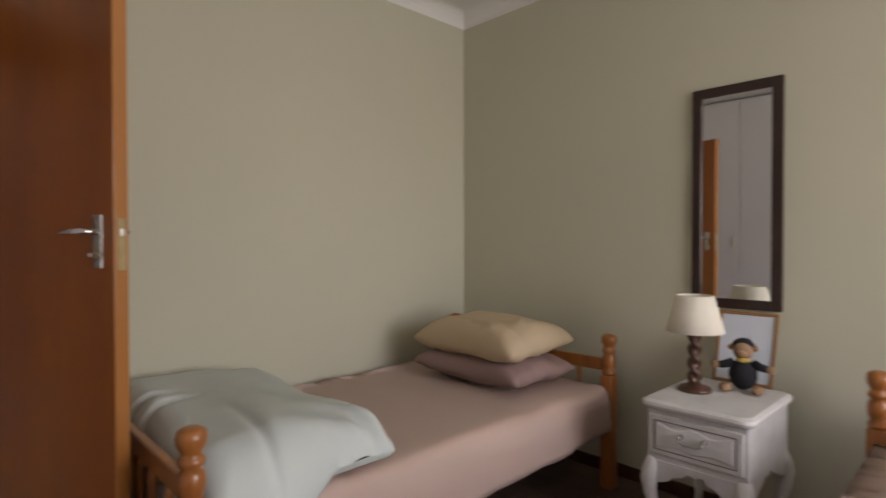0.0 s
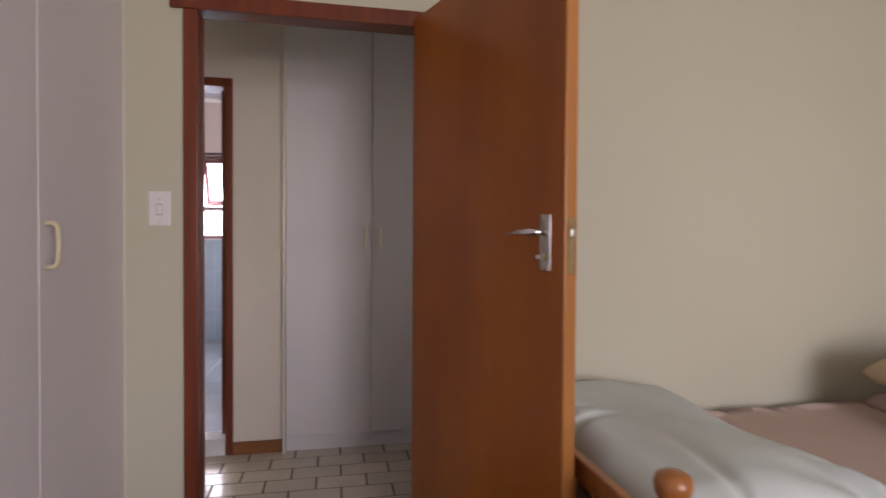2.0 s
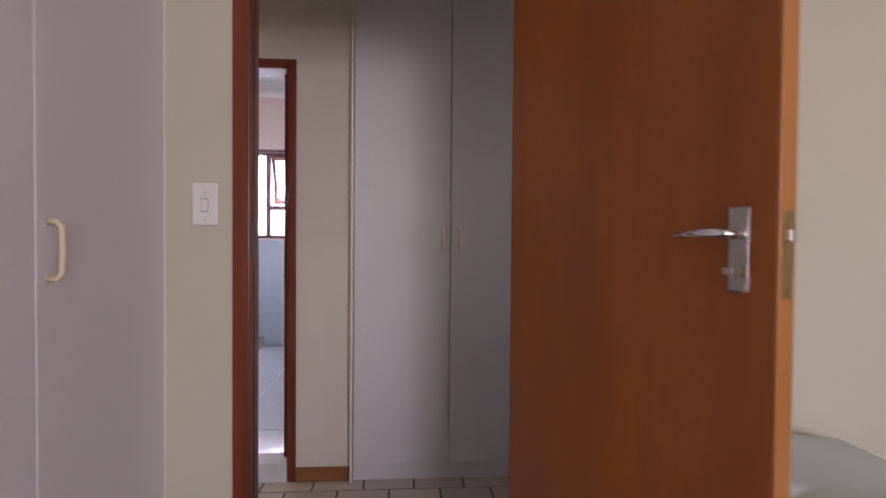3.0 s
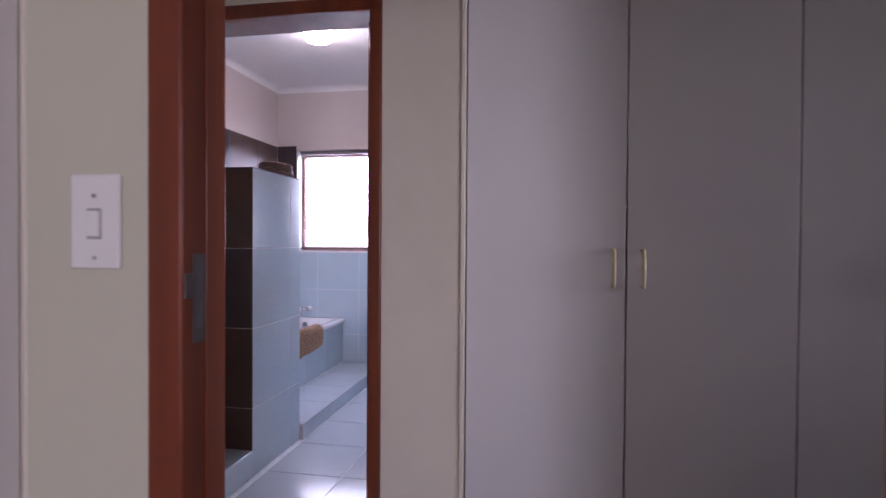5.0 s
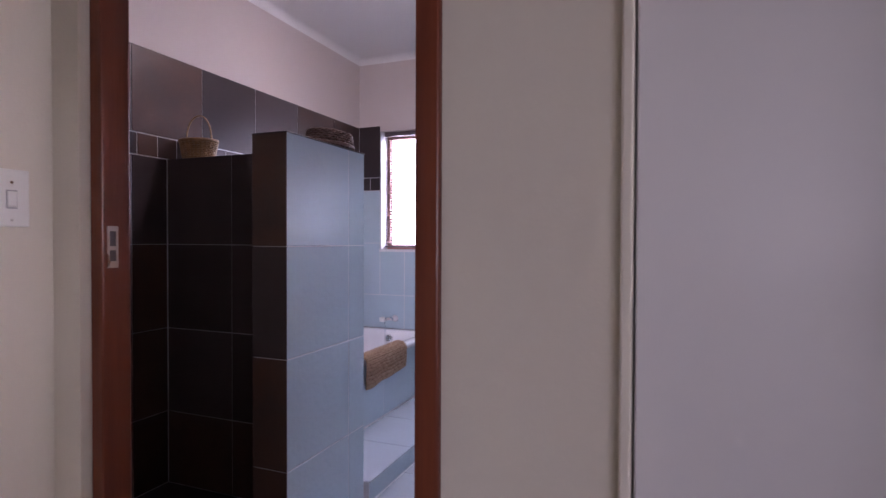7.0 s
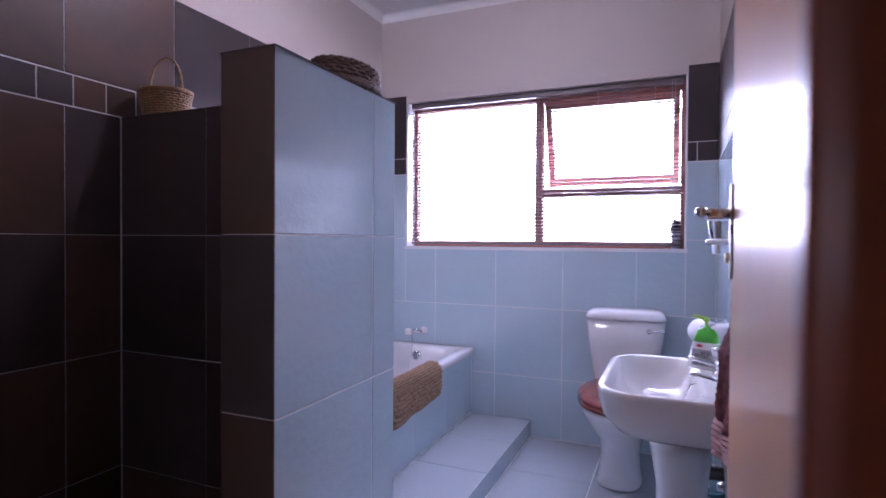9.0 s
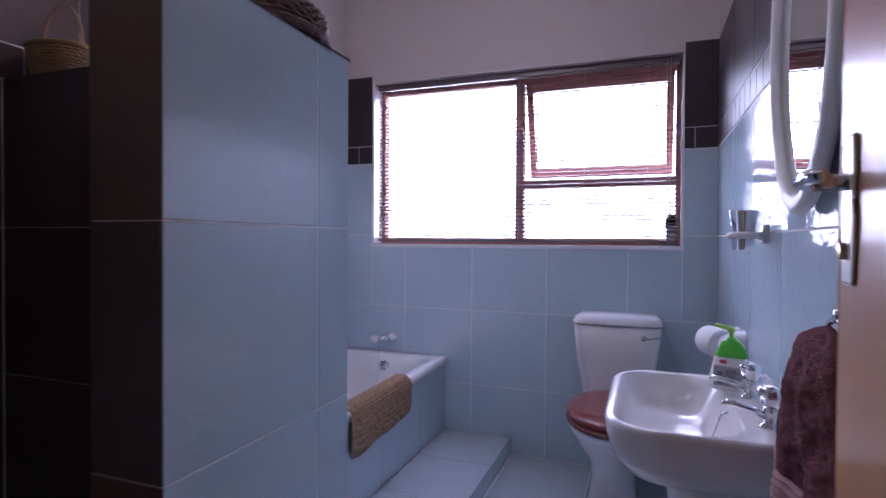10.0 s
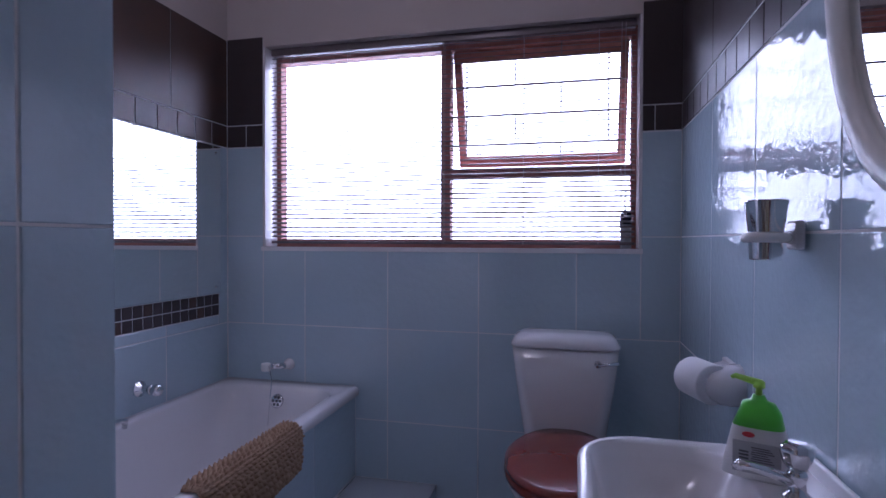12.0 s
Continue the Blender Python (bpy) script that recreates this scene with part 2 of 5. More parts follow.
# shower screen wall: a nib and a cross wall, with the kerb in front
NX0, NX1, NY0, NY1, NZ = -1.734, -1.581, 4.086, 4.630, 1.648
nib = structure("shower_wall", boxes((NX0 + 0.0025, NX1 - 0.0025, NY0 + 0.0025, NY1 - 0.002, FB, NZ - 0.0025), (BW, NX0 + 0.0025, 4.4565, NY1 - 0.002, FB, NZ - 0.0025)), M_LGROUT, "low L-shaped shower wall faced with dark and pale blue tiles", "shower wall")
kerb = structure("shower_kerb", boxes((NX0 + 0.0025, NX1 - 0.0025, BS, NY0 + 0.0025, FB, 0.2235)), M_LGROUT, "low tiled shower kerb", "kerb")
step = structure("bath_step", boxes((-1.92, -1.556, NY1 - 0.002, BN, FB - 0.01, 0.1825)), M_LGROUT, "low tiled step in front of the bath", "step")

tagged(link("backdrop", boxes((-6, 3, 9.0, 9.05, -0.5, 5.0)), M_DAY), "bright white sky beyond the bathroom window", "sky", "", "structure")

# ---- more materials ----
M_CHROME = mat("chrome", (0.80, 0.80, 0.82), 0.08, 1.0, vary=0.03, scale=8, grain=100, bump=0.0)
M_BRASS = mat("worn_brass", (0.62, 0.50, 0.30), 0.3, 1.0, vary=0.15, scale=20, grain=150, bump=0.05)
M_STEEL = mat("satin_steel", (0.62, 0.60, 0.57), 0.28, 1.0, vary=0.08, scale=10, grain=150, bump=0.02)
M_DULL = mat("dull_zinc", (0.16, 0.145, 0.14), 0.5, 0.7, vary=0.15, scale=30, grain=150, bump=0.05)
M_PLASTIC = mat("white_plastic", (0.80, 0.79, 0.77), 0.35, vary=0.03, scale=8, grain=150, bump=0.02)
M_IVORY = mat("ivory_plastic", (0.74, 0.66, 0.44), 0.35, vary=0.04, scale=8, grain=120, bump=0.02)
M_CERAMIC = mat("white_ceramic", (0.76, 0.74, 0.75), 0.11, vary=0.02, scale=3, grain=60, bump=0.0, coat=0.1)
M_PINE = mat("orange_pine", (0.46, 0.175, 0.042), 0.37, vary=0.14, scale=6, grain=45, bump=0.05, stretch=(3, 3, 0.4), dark=(0.27, 0.088, 0.02), coat=0.3)
M_SPREAD = mat("pink_cotton_bedspread", (0.95, 0.76, 0.665), 0.95, vary=0.02, scale=3, grain=500, bump=0.25, spec=0.2)
M_DUVET = mat("pale_green_duvet", (0.64, 0.69, 0.665), 0.9, vary=0.05, scale=5, grain=400, bump=0.2, spec=0.2)
M_TAN = mat("tan_pillowcase", (0.60, 0.47, 0.315), 0.9, vary=0.05, scale=5, grain=400, bump=0.2, spec=0.2)
M_MAUVE = mat("mauve_pillowcase", (0.34, 0.23, 0.21), 0.9, vary=0.06, scale=5, grain=400, bump=0.2, spec=0.2)
M_TICK = mat("mattress_ticking", (0.62, 0.58, 0.52), 0.9, vary=0.05, scale=8, grain=300, bump=0.2)
M_NIGHT = mat("distressed_white_paint", (0.74, 0.73, 0.73), 0.45, vary=0.05, scale=14, grain=70, bump=0.08, dark=(0.55, 0.53, 0.51), patch=0.34)
M_GROOVE = mat("grey_moulding_groove", (0.26, 0.24, 0.23), 0.6, vary=0.1, scale=10, grain=80, bump=0.05)
M_WALNUT = mat("dark_turned_wood", (0.095, 0.038, 0.02), 0.35, vary=0.2, scale=9, grain=70, bump=0.06, coat=0.2)
M_SHADE = mat("cream_lampshade_cloth", (0.80, 0.75, 0.64), 0.85, vary=0.03, scale=10, grain=300, bump=0.15)
M_DARKFRAME = mat("dark_stained_frame", (0.045, 0.022, 0.016), 0.38, vary=0.2, scale=8, grain=60, bump=0.06, coat=0.15)
M_OAK = mat("oak_picture_frame", (0.34, 0.17, 0.065), 0.45, vary=0.12, scale=8, grain=60, bump=0.06)
M_PAPER = mat("pale_picture_sheet", (0.70, 0.74, 0.82), 0.3, vary=0.03, scale=5, grain=80, bump=0.0)
M_BLACKCLOTH = mat("black_plush", (0.012, 0.012, 0.018), 0.95, vary=0.2, scale=30, grain=300, bump=0.4)
M_TANCLOTH = mat("tan_plush", (0.42, 0.26, 0.15), 0.95, vary=0.15, scale=30, grain=300, bump=0.3)
M_YELLOW = mat("yellow_plush", (0.62, 0.45, 0.10), 0.95, vary=0.1, scale=30, grain=300, bump=0.3)
M_SEAT = mat("red_brown_toilet_seat", (0.25, 0.045, 0.028), 0.22, vary=0.12, scale=6, grain=60, bump=0.02, coat=0.4)
M_RUG = mat("tan_woven_bath_mat", (0.52, 0.36, 0.24), 1.0, vary=0.25, scale=60, grain=240, bump=0.9, spec=0.1, dark=(0.30, 0.19, 0.12))
M_TOWEL = mat("plum_terry_towel", (0.29, 0.11, 0.12), 1.0, vary=0.3, scale=60, grain=260, bump=1.0, spec=0.1)
M_TRIM = mat("pink_towel_border", (0.45, 0.25, 0.25), 0.9, vary=0.12, scale=20, grain=300, bump=0.3)
M_GREEN = mat("green_plastic", (0.10, 0.62, 0.04), 0.3, vary=0.05, scale=9, grain=100, bump=0.0)
M_LIME = mat("lime_pump", (0.42, 0.78, 0.10), 0.3, vary=0.05, scale=9, grain=100, bump=0.0)
# label print, and the painted shade of the latch and overflow holes
M_INK_SHADE = mat("dark_print_and_hole_shade", (0.10, 0.10, 0.11), 0.5, vary=0.05, scale=9, grain=100, bump=0.0)
M_GREYINK = mat("light_grey_print", (0.42, 0.42, 0.43), 0.5, vary=0.05, scale=9, grain=100, bump=0.0)
M_RED = mat("red_print", (0.55, 0.03, 0.05), 0.4, vary=0.05, scale=9, grain=100, bump=0.0)
M_TEAL = mat("teal_plastic", (0.012, 0.09, 0.12), 0.5, vary=0.06, scale=6, grain=100, bump=0.0)
M_WICKER = mat("honey_wicker", (0.44, 0.25, 0.11), 0.38, vary=0.25, scale=25, grain=120, bump=0.3)
M_WICKERD = mat("dark_wicker", (0.22, 0.13, 0.10), 0.5, vary=0.25, scale=25, grain=120, bump=0.3)
M_TP = mat("white_tissue", (0.80, 0.79, 0.80), 0.95, vary=0.02, scale=20, grain=300, bump=0.2)
M_SLAT = mat("grey_pink_aluminium_slat", (0.20, 0.155, 0.16), 0.35, vary=0.06, scale=5, grain=60, bump=0.02, stretch=(0.3, 4, 4))
M_CORD = mat("blind_cord", (0.55, 0.48, 0.45), 0.8, vary=0.1, scale=30, grain=200, bump=0.1)
M_BAR = mat("painted_steel_bar", (0.30, 0.27, 0.26), 0.5, vary=0.1, scale=20, grain=100, bump=0.05)
M_BOTTLE = mat("dark_bottle", (0.02, 0.02, 0.035), 0.2, vary=0.1, scale=20, grain=100, bump=0.0)
# red-brown timber, its colour lightened to imitate glare and haze at the window
M_WINFRAME = mat("glare_lightened_red_timber", (0.50, 0.20, 0.16), 0.5, vary=0.12, scale=5, grain=60, bump=0.08, stretch=(4, 4, 0.4))
M_LAMPGLASS = glow("lit_lamp_glass", (1.0, 0.90, 0.80), 42.0)


def glass(name, rough):
    m = bpy.data.materials.new(name)
    m.use_nodes = True
    b = m.node_tree.nodes["Principled BSDF"]
    b.inputs["Transmission Weight"].default_value = 1.0
    b.inputs["Roughness"].default_value = rough
    b.inputs["IOR"].default_value = 1.45
    return m


M_GLASS = glass("window_glass", 0.0)
M_OBSCURE = wavy(glass("obscured_glass", 0.12), 90, 0.5, 0.003)


def loft(bm, rings, cap0=True, cap1=True):
    vs = [[bm.verts.new(p) for p in r] for r in rings]
    for a, b in zip(vs, vs[1:]):
        n = len(a)
        for i in range(n):
            bm.faces.new((a[i], a[(i + 1) % n], b[(i + 1) % n], b[i]))
    if cap0:
        bm.faces.new(list(reversed(vs[0])))
    if cap1:
        bm.faces.new(vs[-1])
    return bm


def rrect(cx, cy, hx, hy, r, z, n=5):
    pts = []
    for k, (sx, sy) in enumerate(((1, 1), (-1, 1), (-1, -1), (1, -1))):
        for i in range(n + 1):
            a = math.pi / 2 * (k + i / n)
            pts.append((cx + sx * (hx - r) + r * math.cos(a), cy + sy * (hy - r) + r * math.sin(a), z))
    return pts


def oval(cx, cy, rx, ry, z, n=28, sq=2.0):
    pts = []
    for i in range(n):
        a = 2 * math.pi * i / n
        c, s = math.cos(a), math.sin(a)
        pts.append((cx + rx * math.copysign(abs(c) ** (2 / sq), c), cy + ry * math.copysign(abs(s) ** (2 / sq), s), z))
    return pts


def blob(bm, centre, radii, index=0, seg=14):
    before = set(bm.faces)
    r = bmesh.ops.create_uvsphere(bm, u_segments=seg, v_segments=seg * 2 // 3, radius=1)
    bmesh.ops.scale(bm, vec=radii, verts=r["verts"])
    bmesh.ops.translate(bm, vec=centre, verts=r["verts"])
    for f in set(bm.faces) - before:
        f.material_index = index


def cushion(sx, sy, h, hb, seed=0.0, crease=0.012, n=36, power=4, ears=0.10):
    """A stuffed cushion: bulging top and bottom, drawn-out corners, creases that run in from the edges."""
    bm = bmesh.new()

    def pt(i, j, side):
        u, v = 2 * i / n - 1, 2 * j / n - 1
        t = max(0.0, (1 - abs(u) ** power)) ** 0.5 * max(0.0, (1 - abs(v) ** power)) ** 0.5
        x, y = sx / 2 * u * (1 - ears * (1 - v * v)), sy / 2 * v * (1 - ears * (1 - u * u))
        w = noise.noise(Vector((u * 2.2 + seed, v * 2.2, side))) * 0.6 + noise.noise(Vector((u * 6 + seed, v * 6, 3 + side))) * 0.4
        edge = noise.noise(Vector((u * 3 + seed, v * 3, 9))) * crease * 1.5
        z = (h if side > 0 else -hb) * t + w * crease * 2 * min(1, t * 2 + 0.2) + edge
        return (x, y, z)

    top = [[bm.verts.new(pt(i, j, 1)) for j in range(n + 1)] for i in range(n + 1)]
    bot = [[top[i][j] if i in (0, n) or j in (0, n) else bm.verts.new(pt(i, j, -1)) for j in range(n + 1)] for i in range(n + 1)]
    for i in range(n):
        for j in range(n):
            bm.faces.new((top[i][j], top[i + 1][j], top[i + 1][j + 1], top[i][j + 1]))
            bm.faces.new((bot[i][j], bot[i][j + 1], bot[i + 1][j + 1], bot[i + 1][j]))
    return bm


def thing(name, x, y, z, label, category, rz=0, group=""):
    return tagged(empty(name, x, y, z, rz), label, category, group)


# ---- cornices, skirtings, door frames ----
def cornice(name, p0, p1, out, z, size, label):
    """A cove along the joint of wall and ceiling."""
    bm = bmesh.new()
    prof = [(0, 0), (0, -size)] + [(size * (1 - math.cos(a)), -size * (1 - math.sin(a))) for a in [math.pi / 2 * k / 6 for k in range(1, 6)]] + [(size, 0)]
    a = [bm.verts.new((p0[0] + out[0] * d, p0[1] + out[1] * d, z + h)) for d, h in prof]
    b = [bm.verts.new((p1[0] + out[0] * d, p1[1] + out[1] * d, z + h)) for d, h in prof]
    for i in range(len(prof)):
        bm.faces.new((a[i], a[(i + 1) % len(prof)], b[(i + 1) % len(prof)], b[i]))
    bm.faces.new(a), bm.faces.new(list(reversed(b)))
    bmesh.ops.recalc_face_normals(bm, faces=bm.faces)
    return structure(name, bm, M_CEIL, label, "cornice")


C = "white cove cornice under the ceiling"
cornice("cornice", (-1.48, WN), (EX, WN), (0, -1), CEIL - 0.001, 0.085, C)
cornice("cornice", (EX, -2.5), (EX, WN), (-1, 0), CEIL - 0.002, 0.085, C)
cornice("cornice", (BW, BS), (BW, BN), (1, 0), CEIL_B - 0.001, 0.045, C)
cornice("cornice", (BW, BN), (BE, BN), (0, -1), CEIL_B - 0.002, 0.045, C)
cornice("cornice", (BE, BS), (BE, BN), (-1, 0), CEIL_B - 0.001, 0.045, C)
structure("baseboard", boxes((EX - 0.014, EX, -2.5, WN - 0.014, 0, 0.065), bevel=0.004), M_WALNUT, "dark wooden skirting along the bedroom wall", "skirting")
structure("baseboard", boxes((DR, EX, WN - 0.014, WN, 0, 0.065), bevel=0.004), M_WALNUT, "dark wooden skirting along the bedroom wall", "skirting")
structure("baseboard", boxes((BR, -0.412, HN - 0.014, HN, 0, 0.07), bevel=0.004), M_SKIRT, "orange wooden skirting beside the cupboard", "skirting")
structure("baseboard", boxes((-1.648, -1.634, HS, HN, 0, 0.07), bevel=0.004), M_SKIRT, "orange wooden skirting in the passage", "skirting")


def door_frame(name, x0, x1, xi0, xi1, y0, y1, zi, zt, label, back=0.0, horn=0.0):
    fr = tagged(new(name), label, "door frame", "", "structure")
    part("jamb", boxes((x0, xi0, y0 + back, y1, 0, zi), bevel=0.004), M_FRAME, fr)
    part("jamb", boxes((xi1, x1, y0, y1, 0, zi), bevel=0.004), M_FRAME, fr)
    part("head", boxes((x0, x1, y0, y1, zi, zt), bevel=0.004), M_FRAME, fr)
    if horn:
        part("head_trim", boxes((x0 - horn, x1 + horn, y0 - 0.004, y0 + 0.010, zi + 0.001, zt), bevel=0.003), M_FRAME, fr)
    return fr


def strike(parent, x, y0, y1, z0, z1, sign):
    """A steel strike plate with two cut-outs in a jamb's face."""
    bm = bmesh.new()
    h = z1 - z0
    for a, b in ((0, 0.16), (0.42, 0.52), (0.88, 1)):
        box(bm, min(x, x + sign * 0.002), max(x, x + sign * 0.002), y0, y1, z0 + a * h, z0 + b * h)
    for a, b in ((0.16, 0.42), (0.52, 0.88)):
        box(bm, min(x, x + sign * 0.002), max(x, x + sign * 0.002), y0, y0 + 0.005, z0 + a * h, z0 + b * h)
        box(bm, min(x, x + sign * 0.002), max(x, x + sign * 0.002), y1 - 0.005, y1, z0 + a * h, z0 + b * h)
    part("strike_plate", bm, M_DULL if sign > 0 and z0 < 1.16 else M_STEEL, parent, "scratched steel strike plate")
    # dark sheet behind the cut-outs, coloured as the shade inside them
    bm = boxes((min(x, x + sign * 0.0008), max(x, x + sign * 0.0008), y0 + 0.004, y1 - 0.004, z0 + 0.1 * h, z1 - 0.1 * h))
    part("latch_hole", bm, M_INK_SHADE, parent)


f1 = door_frame("door_frame_1", DL, DR, -0.605, 0.235, WN - 0.012, HS - 0.040, 2.012, DT, "dark red wooden door frame of the bedroom", 0.0, 0.042)
part("door_stop", boxes((-0.605, -0.602, WN + 0.035, HS - 0.042, 0, 2.011), bevel=0.001), M_FRAME, f1)
strike(f1, -0.605, 2.214, 2.239, 1.150, 1.264, 1)
part("strike_lip", boxes((-0.605, -0.6025, 2.197, 2.214, 1.208, 1.240), bevel=0.0008), M_DULL, f1)
f2 = door_frame("door_frame_2", BL, BR, -1.522, -0.718, HN - 0.012, BS + 0.012, 2.03, BT, "dark red wooden door frame of the bathroom", 0.081)
part("door_stop", boxes((-0.752, -0.718, HN + 0.081, BS - 0.03, 0, 2.03), bevel=0.003), M_FRAME, f2)
strike(f2, -1.522, 3.372, 3.398, 1.20, 1.295, 1)
structure("threshold", boxes((-1.522, -0.718, HN - 0.004, BS, -0.01, FB)), M_LGROUT, "pale tiled threshold of the bathroom doorway", "threshold")


def door_leaf(name, label, x, y, rz, width, height, y0, y1, face, px0, px1, pz0, pz1, lever_z, z0, wood=None):
    """face: -1 or 1, the side of local y on which the handle shows."""
    d = thing(name, x, y, z0, label, "door", rz)
    part("leaf", boxes((0.002, width - 0.007, y0, y1, 0, height), bevel=0.002), wood or M_DOOR, d)
    part("lipping", boxes((width - 0.007, width, y0, y1, 0, height), bevel=0.002), M_EDGE, d, "light wooden edge strip")
    for s, yf in ((-1, y0), (1, y1)):
        bm = bmesh.new()
        box(bm, px0, px1, min(yf, yf + s * 0.005), max(yf, yf + s * 0.005), pz0, pz1, bevel=0.0035)
        plate = part("lock_plate", bm, M_STEEL, d, "worn steel lock plate")
        cx, lz = (px0 + px1) / 2 + 0.003, lever_z
        bm = bmesh.new()
        tube(bm, [(cx, yf, lz), (cx, yf + s * 0.02, lz), (cx, yf + s * 0.038, lz), (cx - 0.012, yf + s * 0.046, lz + 0.001), (cx - 0.05, yf + s * 0.048, lz + 0.001), (cx - 0.10, yf + s * 0.046, lz - 0.003)], [0.010, 0.009, 0.0095, 0.010, 0.0085, 0.006], 12)
        part("lever_handle", bm, M_CHROME, plate, "polished lever handle", True)
        bm = bmesh.new()
        lathe(bm, [(0.009, 0), (0.009, 0.006), (0.004, 0.007)], pose(cx, yf + s * 0.005, pz0 + 0.035, -90 * s), 12)
        part("keyhole", bm, M_BRASS, plate)
        if s == face and face < 0:
            bm = boxes((cx - 0.022, cx - 0.004, yf - 0.020, yf - 0.017, pz0 + 0.030, pz0 + 0.042), (cx - 0.004, cx + 0.003, yf - 0.022, yf - 0.005, pz0 + 0.034, pz0 + 0.038), bevel=0.001)
            part("key", bm, M_STEEL, plate)
    fp = part("face_plate", boxes((width, width + 0.0015, (y0 + y1) / 2 - 0.011, (y0 + y1) / 2 + 0.011, pz0 - 0.005, pz1 - 0.01)), M_BRASS, d, "dull brass latch plate")
    part("latch", boxes((width + 0.0015, width + 0.010, (y0 + y1) / 2 - 0.007, (y0 + y1) / 2 + 0.007, lever_z - 0.012, lever_z + 0.008), bevel=0.002), M_STEEL, fp)
    for hz in (0.22, height - 0.25):
        bm = bmesh.new()
        lathe(bm, [(0.006, 0), (0.006, 0.09)], pose(-0.004, y1 if face < 0 else y0, hz), 10)
        part("hinge", bm, M_BRASS, d)
    return d


door_leaf("door", "open varnished orange-brown flush door in the bedroom", 0.164, 2.186, -71.0, 0.838, 2.026, 0.0, 0.04, -1, 0.748, 0.788, 1.115, 1.262, 1.215, 0.008)
door_leaf("door", "open pale varnished flush door inside the bathroom", -0.740, 3.437, 87.3, 0.768, 1.930, -0.04, 0.0, 1, 0.700, 0.738, 1.072, 1.228, 1.180, FB + 0.008, M_DOOR_PALE)


# ---- switches ----
def switch(name, label, m):
    sw = tagged(new(name), label, "light switch")
    sw.matrix_world = m
    part("plate", boxes((-0.036, 0.036, -0.008, 0, -0.061, 0.061), bevel=0.003), M_PLASTIC, sw)
    part("rocker", boxes((-0.009, 0.009, -0.012, -0.008, -0.020, 0.014), bevel=0.002), M_PLASTIC, sw)
    part("rocker_slot", boxes((-0.0105, 0.0105, -0.0088, -0.008, -0.023, 0.017)), M_GREYINK, sw)
    for zz in (-0.047, 0.033):
        bm = bmesh.new()
        lathe(bm, [(0.003, 0), (0.003, 0.0012)], pose(0, -0.008, zz, 90), 8)
        part("screw", bm, M_STEEL, sw)
    return sw


switch("light_switch", "white rocker light switch beside the bedroom door", pose(-0.733, WN, 1.305))
switch("light_switch", "white rocker light switch on the passage wall", pose(-1.648, 3.246, 1.352, 0, 0, 90))


# ---- built-in cupboards ----
def d_handle(parent, x, z0, z1):
    bm = bmesh.new()
    pts = [(x, 0, z0 + 0.004), (x, -0.018, z0 + 0.004), (x, -0.027, z0 + 0.014), (x, -0.029, (z0 + z1) / 2), (x, -0.027, z1 - 0.014), (x, -0.018, z1 - 0.004), (x, 0, z1 - 0.004)]
    tube(bm, pts, 0.0062, 10)
    part("handle", bm, M_IVORY, parent, "ivory plastic pull handle", True)


def cupboard(label, m, widths, handles, z0, z1, depth, hz0, hz1, stile):
    """Doors side by side from local x 0; the front is at local y 0."""
    cb = tagged(new("built_in_cupboard"), label, "cupboard")
    cb.matrix_world = m
    total = sum(widths)
    part("carcass", boxes((-0.001, total, 0.045, depth, 0.0, z1 + 0.02)), M_WHITE, cb)
    part("plinth", boxes((0.0, total, 0.034, 0.045, 0.0, z0 - 0.006), bevel=0.002), M_WHITE, cb)
    part("stile", boxes((-stile, -0.002, -0.006, 0.05, 0.0, z1 + 0.02), bevel=0.003), M_CREAM, cb, "cream painted edge strip")
    x = 0.0
    for w, hx in zip(widths, handles):
        dr = part("cupboard_door", boxes((x + 0.002, x + w - 0.002, 0.0, 0.018, z0, z1), bevel=0.0025), M_WHITE, cb)
        d_handle(dr, x + hx, hz0, hz1)
        x += w
    part("stile", boxes((total + 0.001, total + 0.013, -0.006, 0.05, 0.0, z1 + 0.02), bevel=0.003), M_CREAM, cb, "cream painted edge strip")
    return cb


cupboard("tall white built-in cupboard along the passage", pose(-0.394, 3.25, 0), (0.474, 0.462, 0.48, 0.47, 0.48), (0.436, 0.045, 0.435, 0.045, 0.43), 0.095, CEIL - 0.03, 0.6, 1.149, 1.263, 0.017)
cupboard("tall white built-in wardrobe in the bedroom", pose(-0.85, -0.588, 0, 0, 0, 90), (0.56, 0.56, 0.56, 0.555, 0.555), (0.52, 0.04, 0.52, 0.04, 0.035), 0.10, CEIL - 0.03, 0.62, 1.122, 1.242, 0.012)

# ---- bedroom things ----
def turned_post(parent, x, y, top):
    bm = bmesh.new()
    box(bm, x - 0.031, x + 0.031, y - 0.031, y + 0.031, 0.0, top - 0.20, bevel=0.006)
    prof = [(0.030, top - 0.20), (0.033, top - 0.185), (0.024, top - 0.172), (0.031, top - 0.155), (0.034, top - 0.135), (0.031, top - 0.112), (0.024, top - 0.098), (0.031, top - 0.090), (0.033, top - 0.082), (0.030, top - 0.074), (0.024, top - 0.068), (0.027, top - 0.058), (0.035, top - 0.042), (0.037, top - 0.026), (0.033, top - 0.010), (0.020, top - 0.002), (0.0, top)]
    lathe(bm, prof, pose(x, y, 0), 20)
    part("bed_post", bm, M_PINE, parent, "", True)


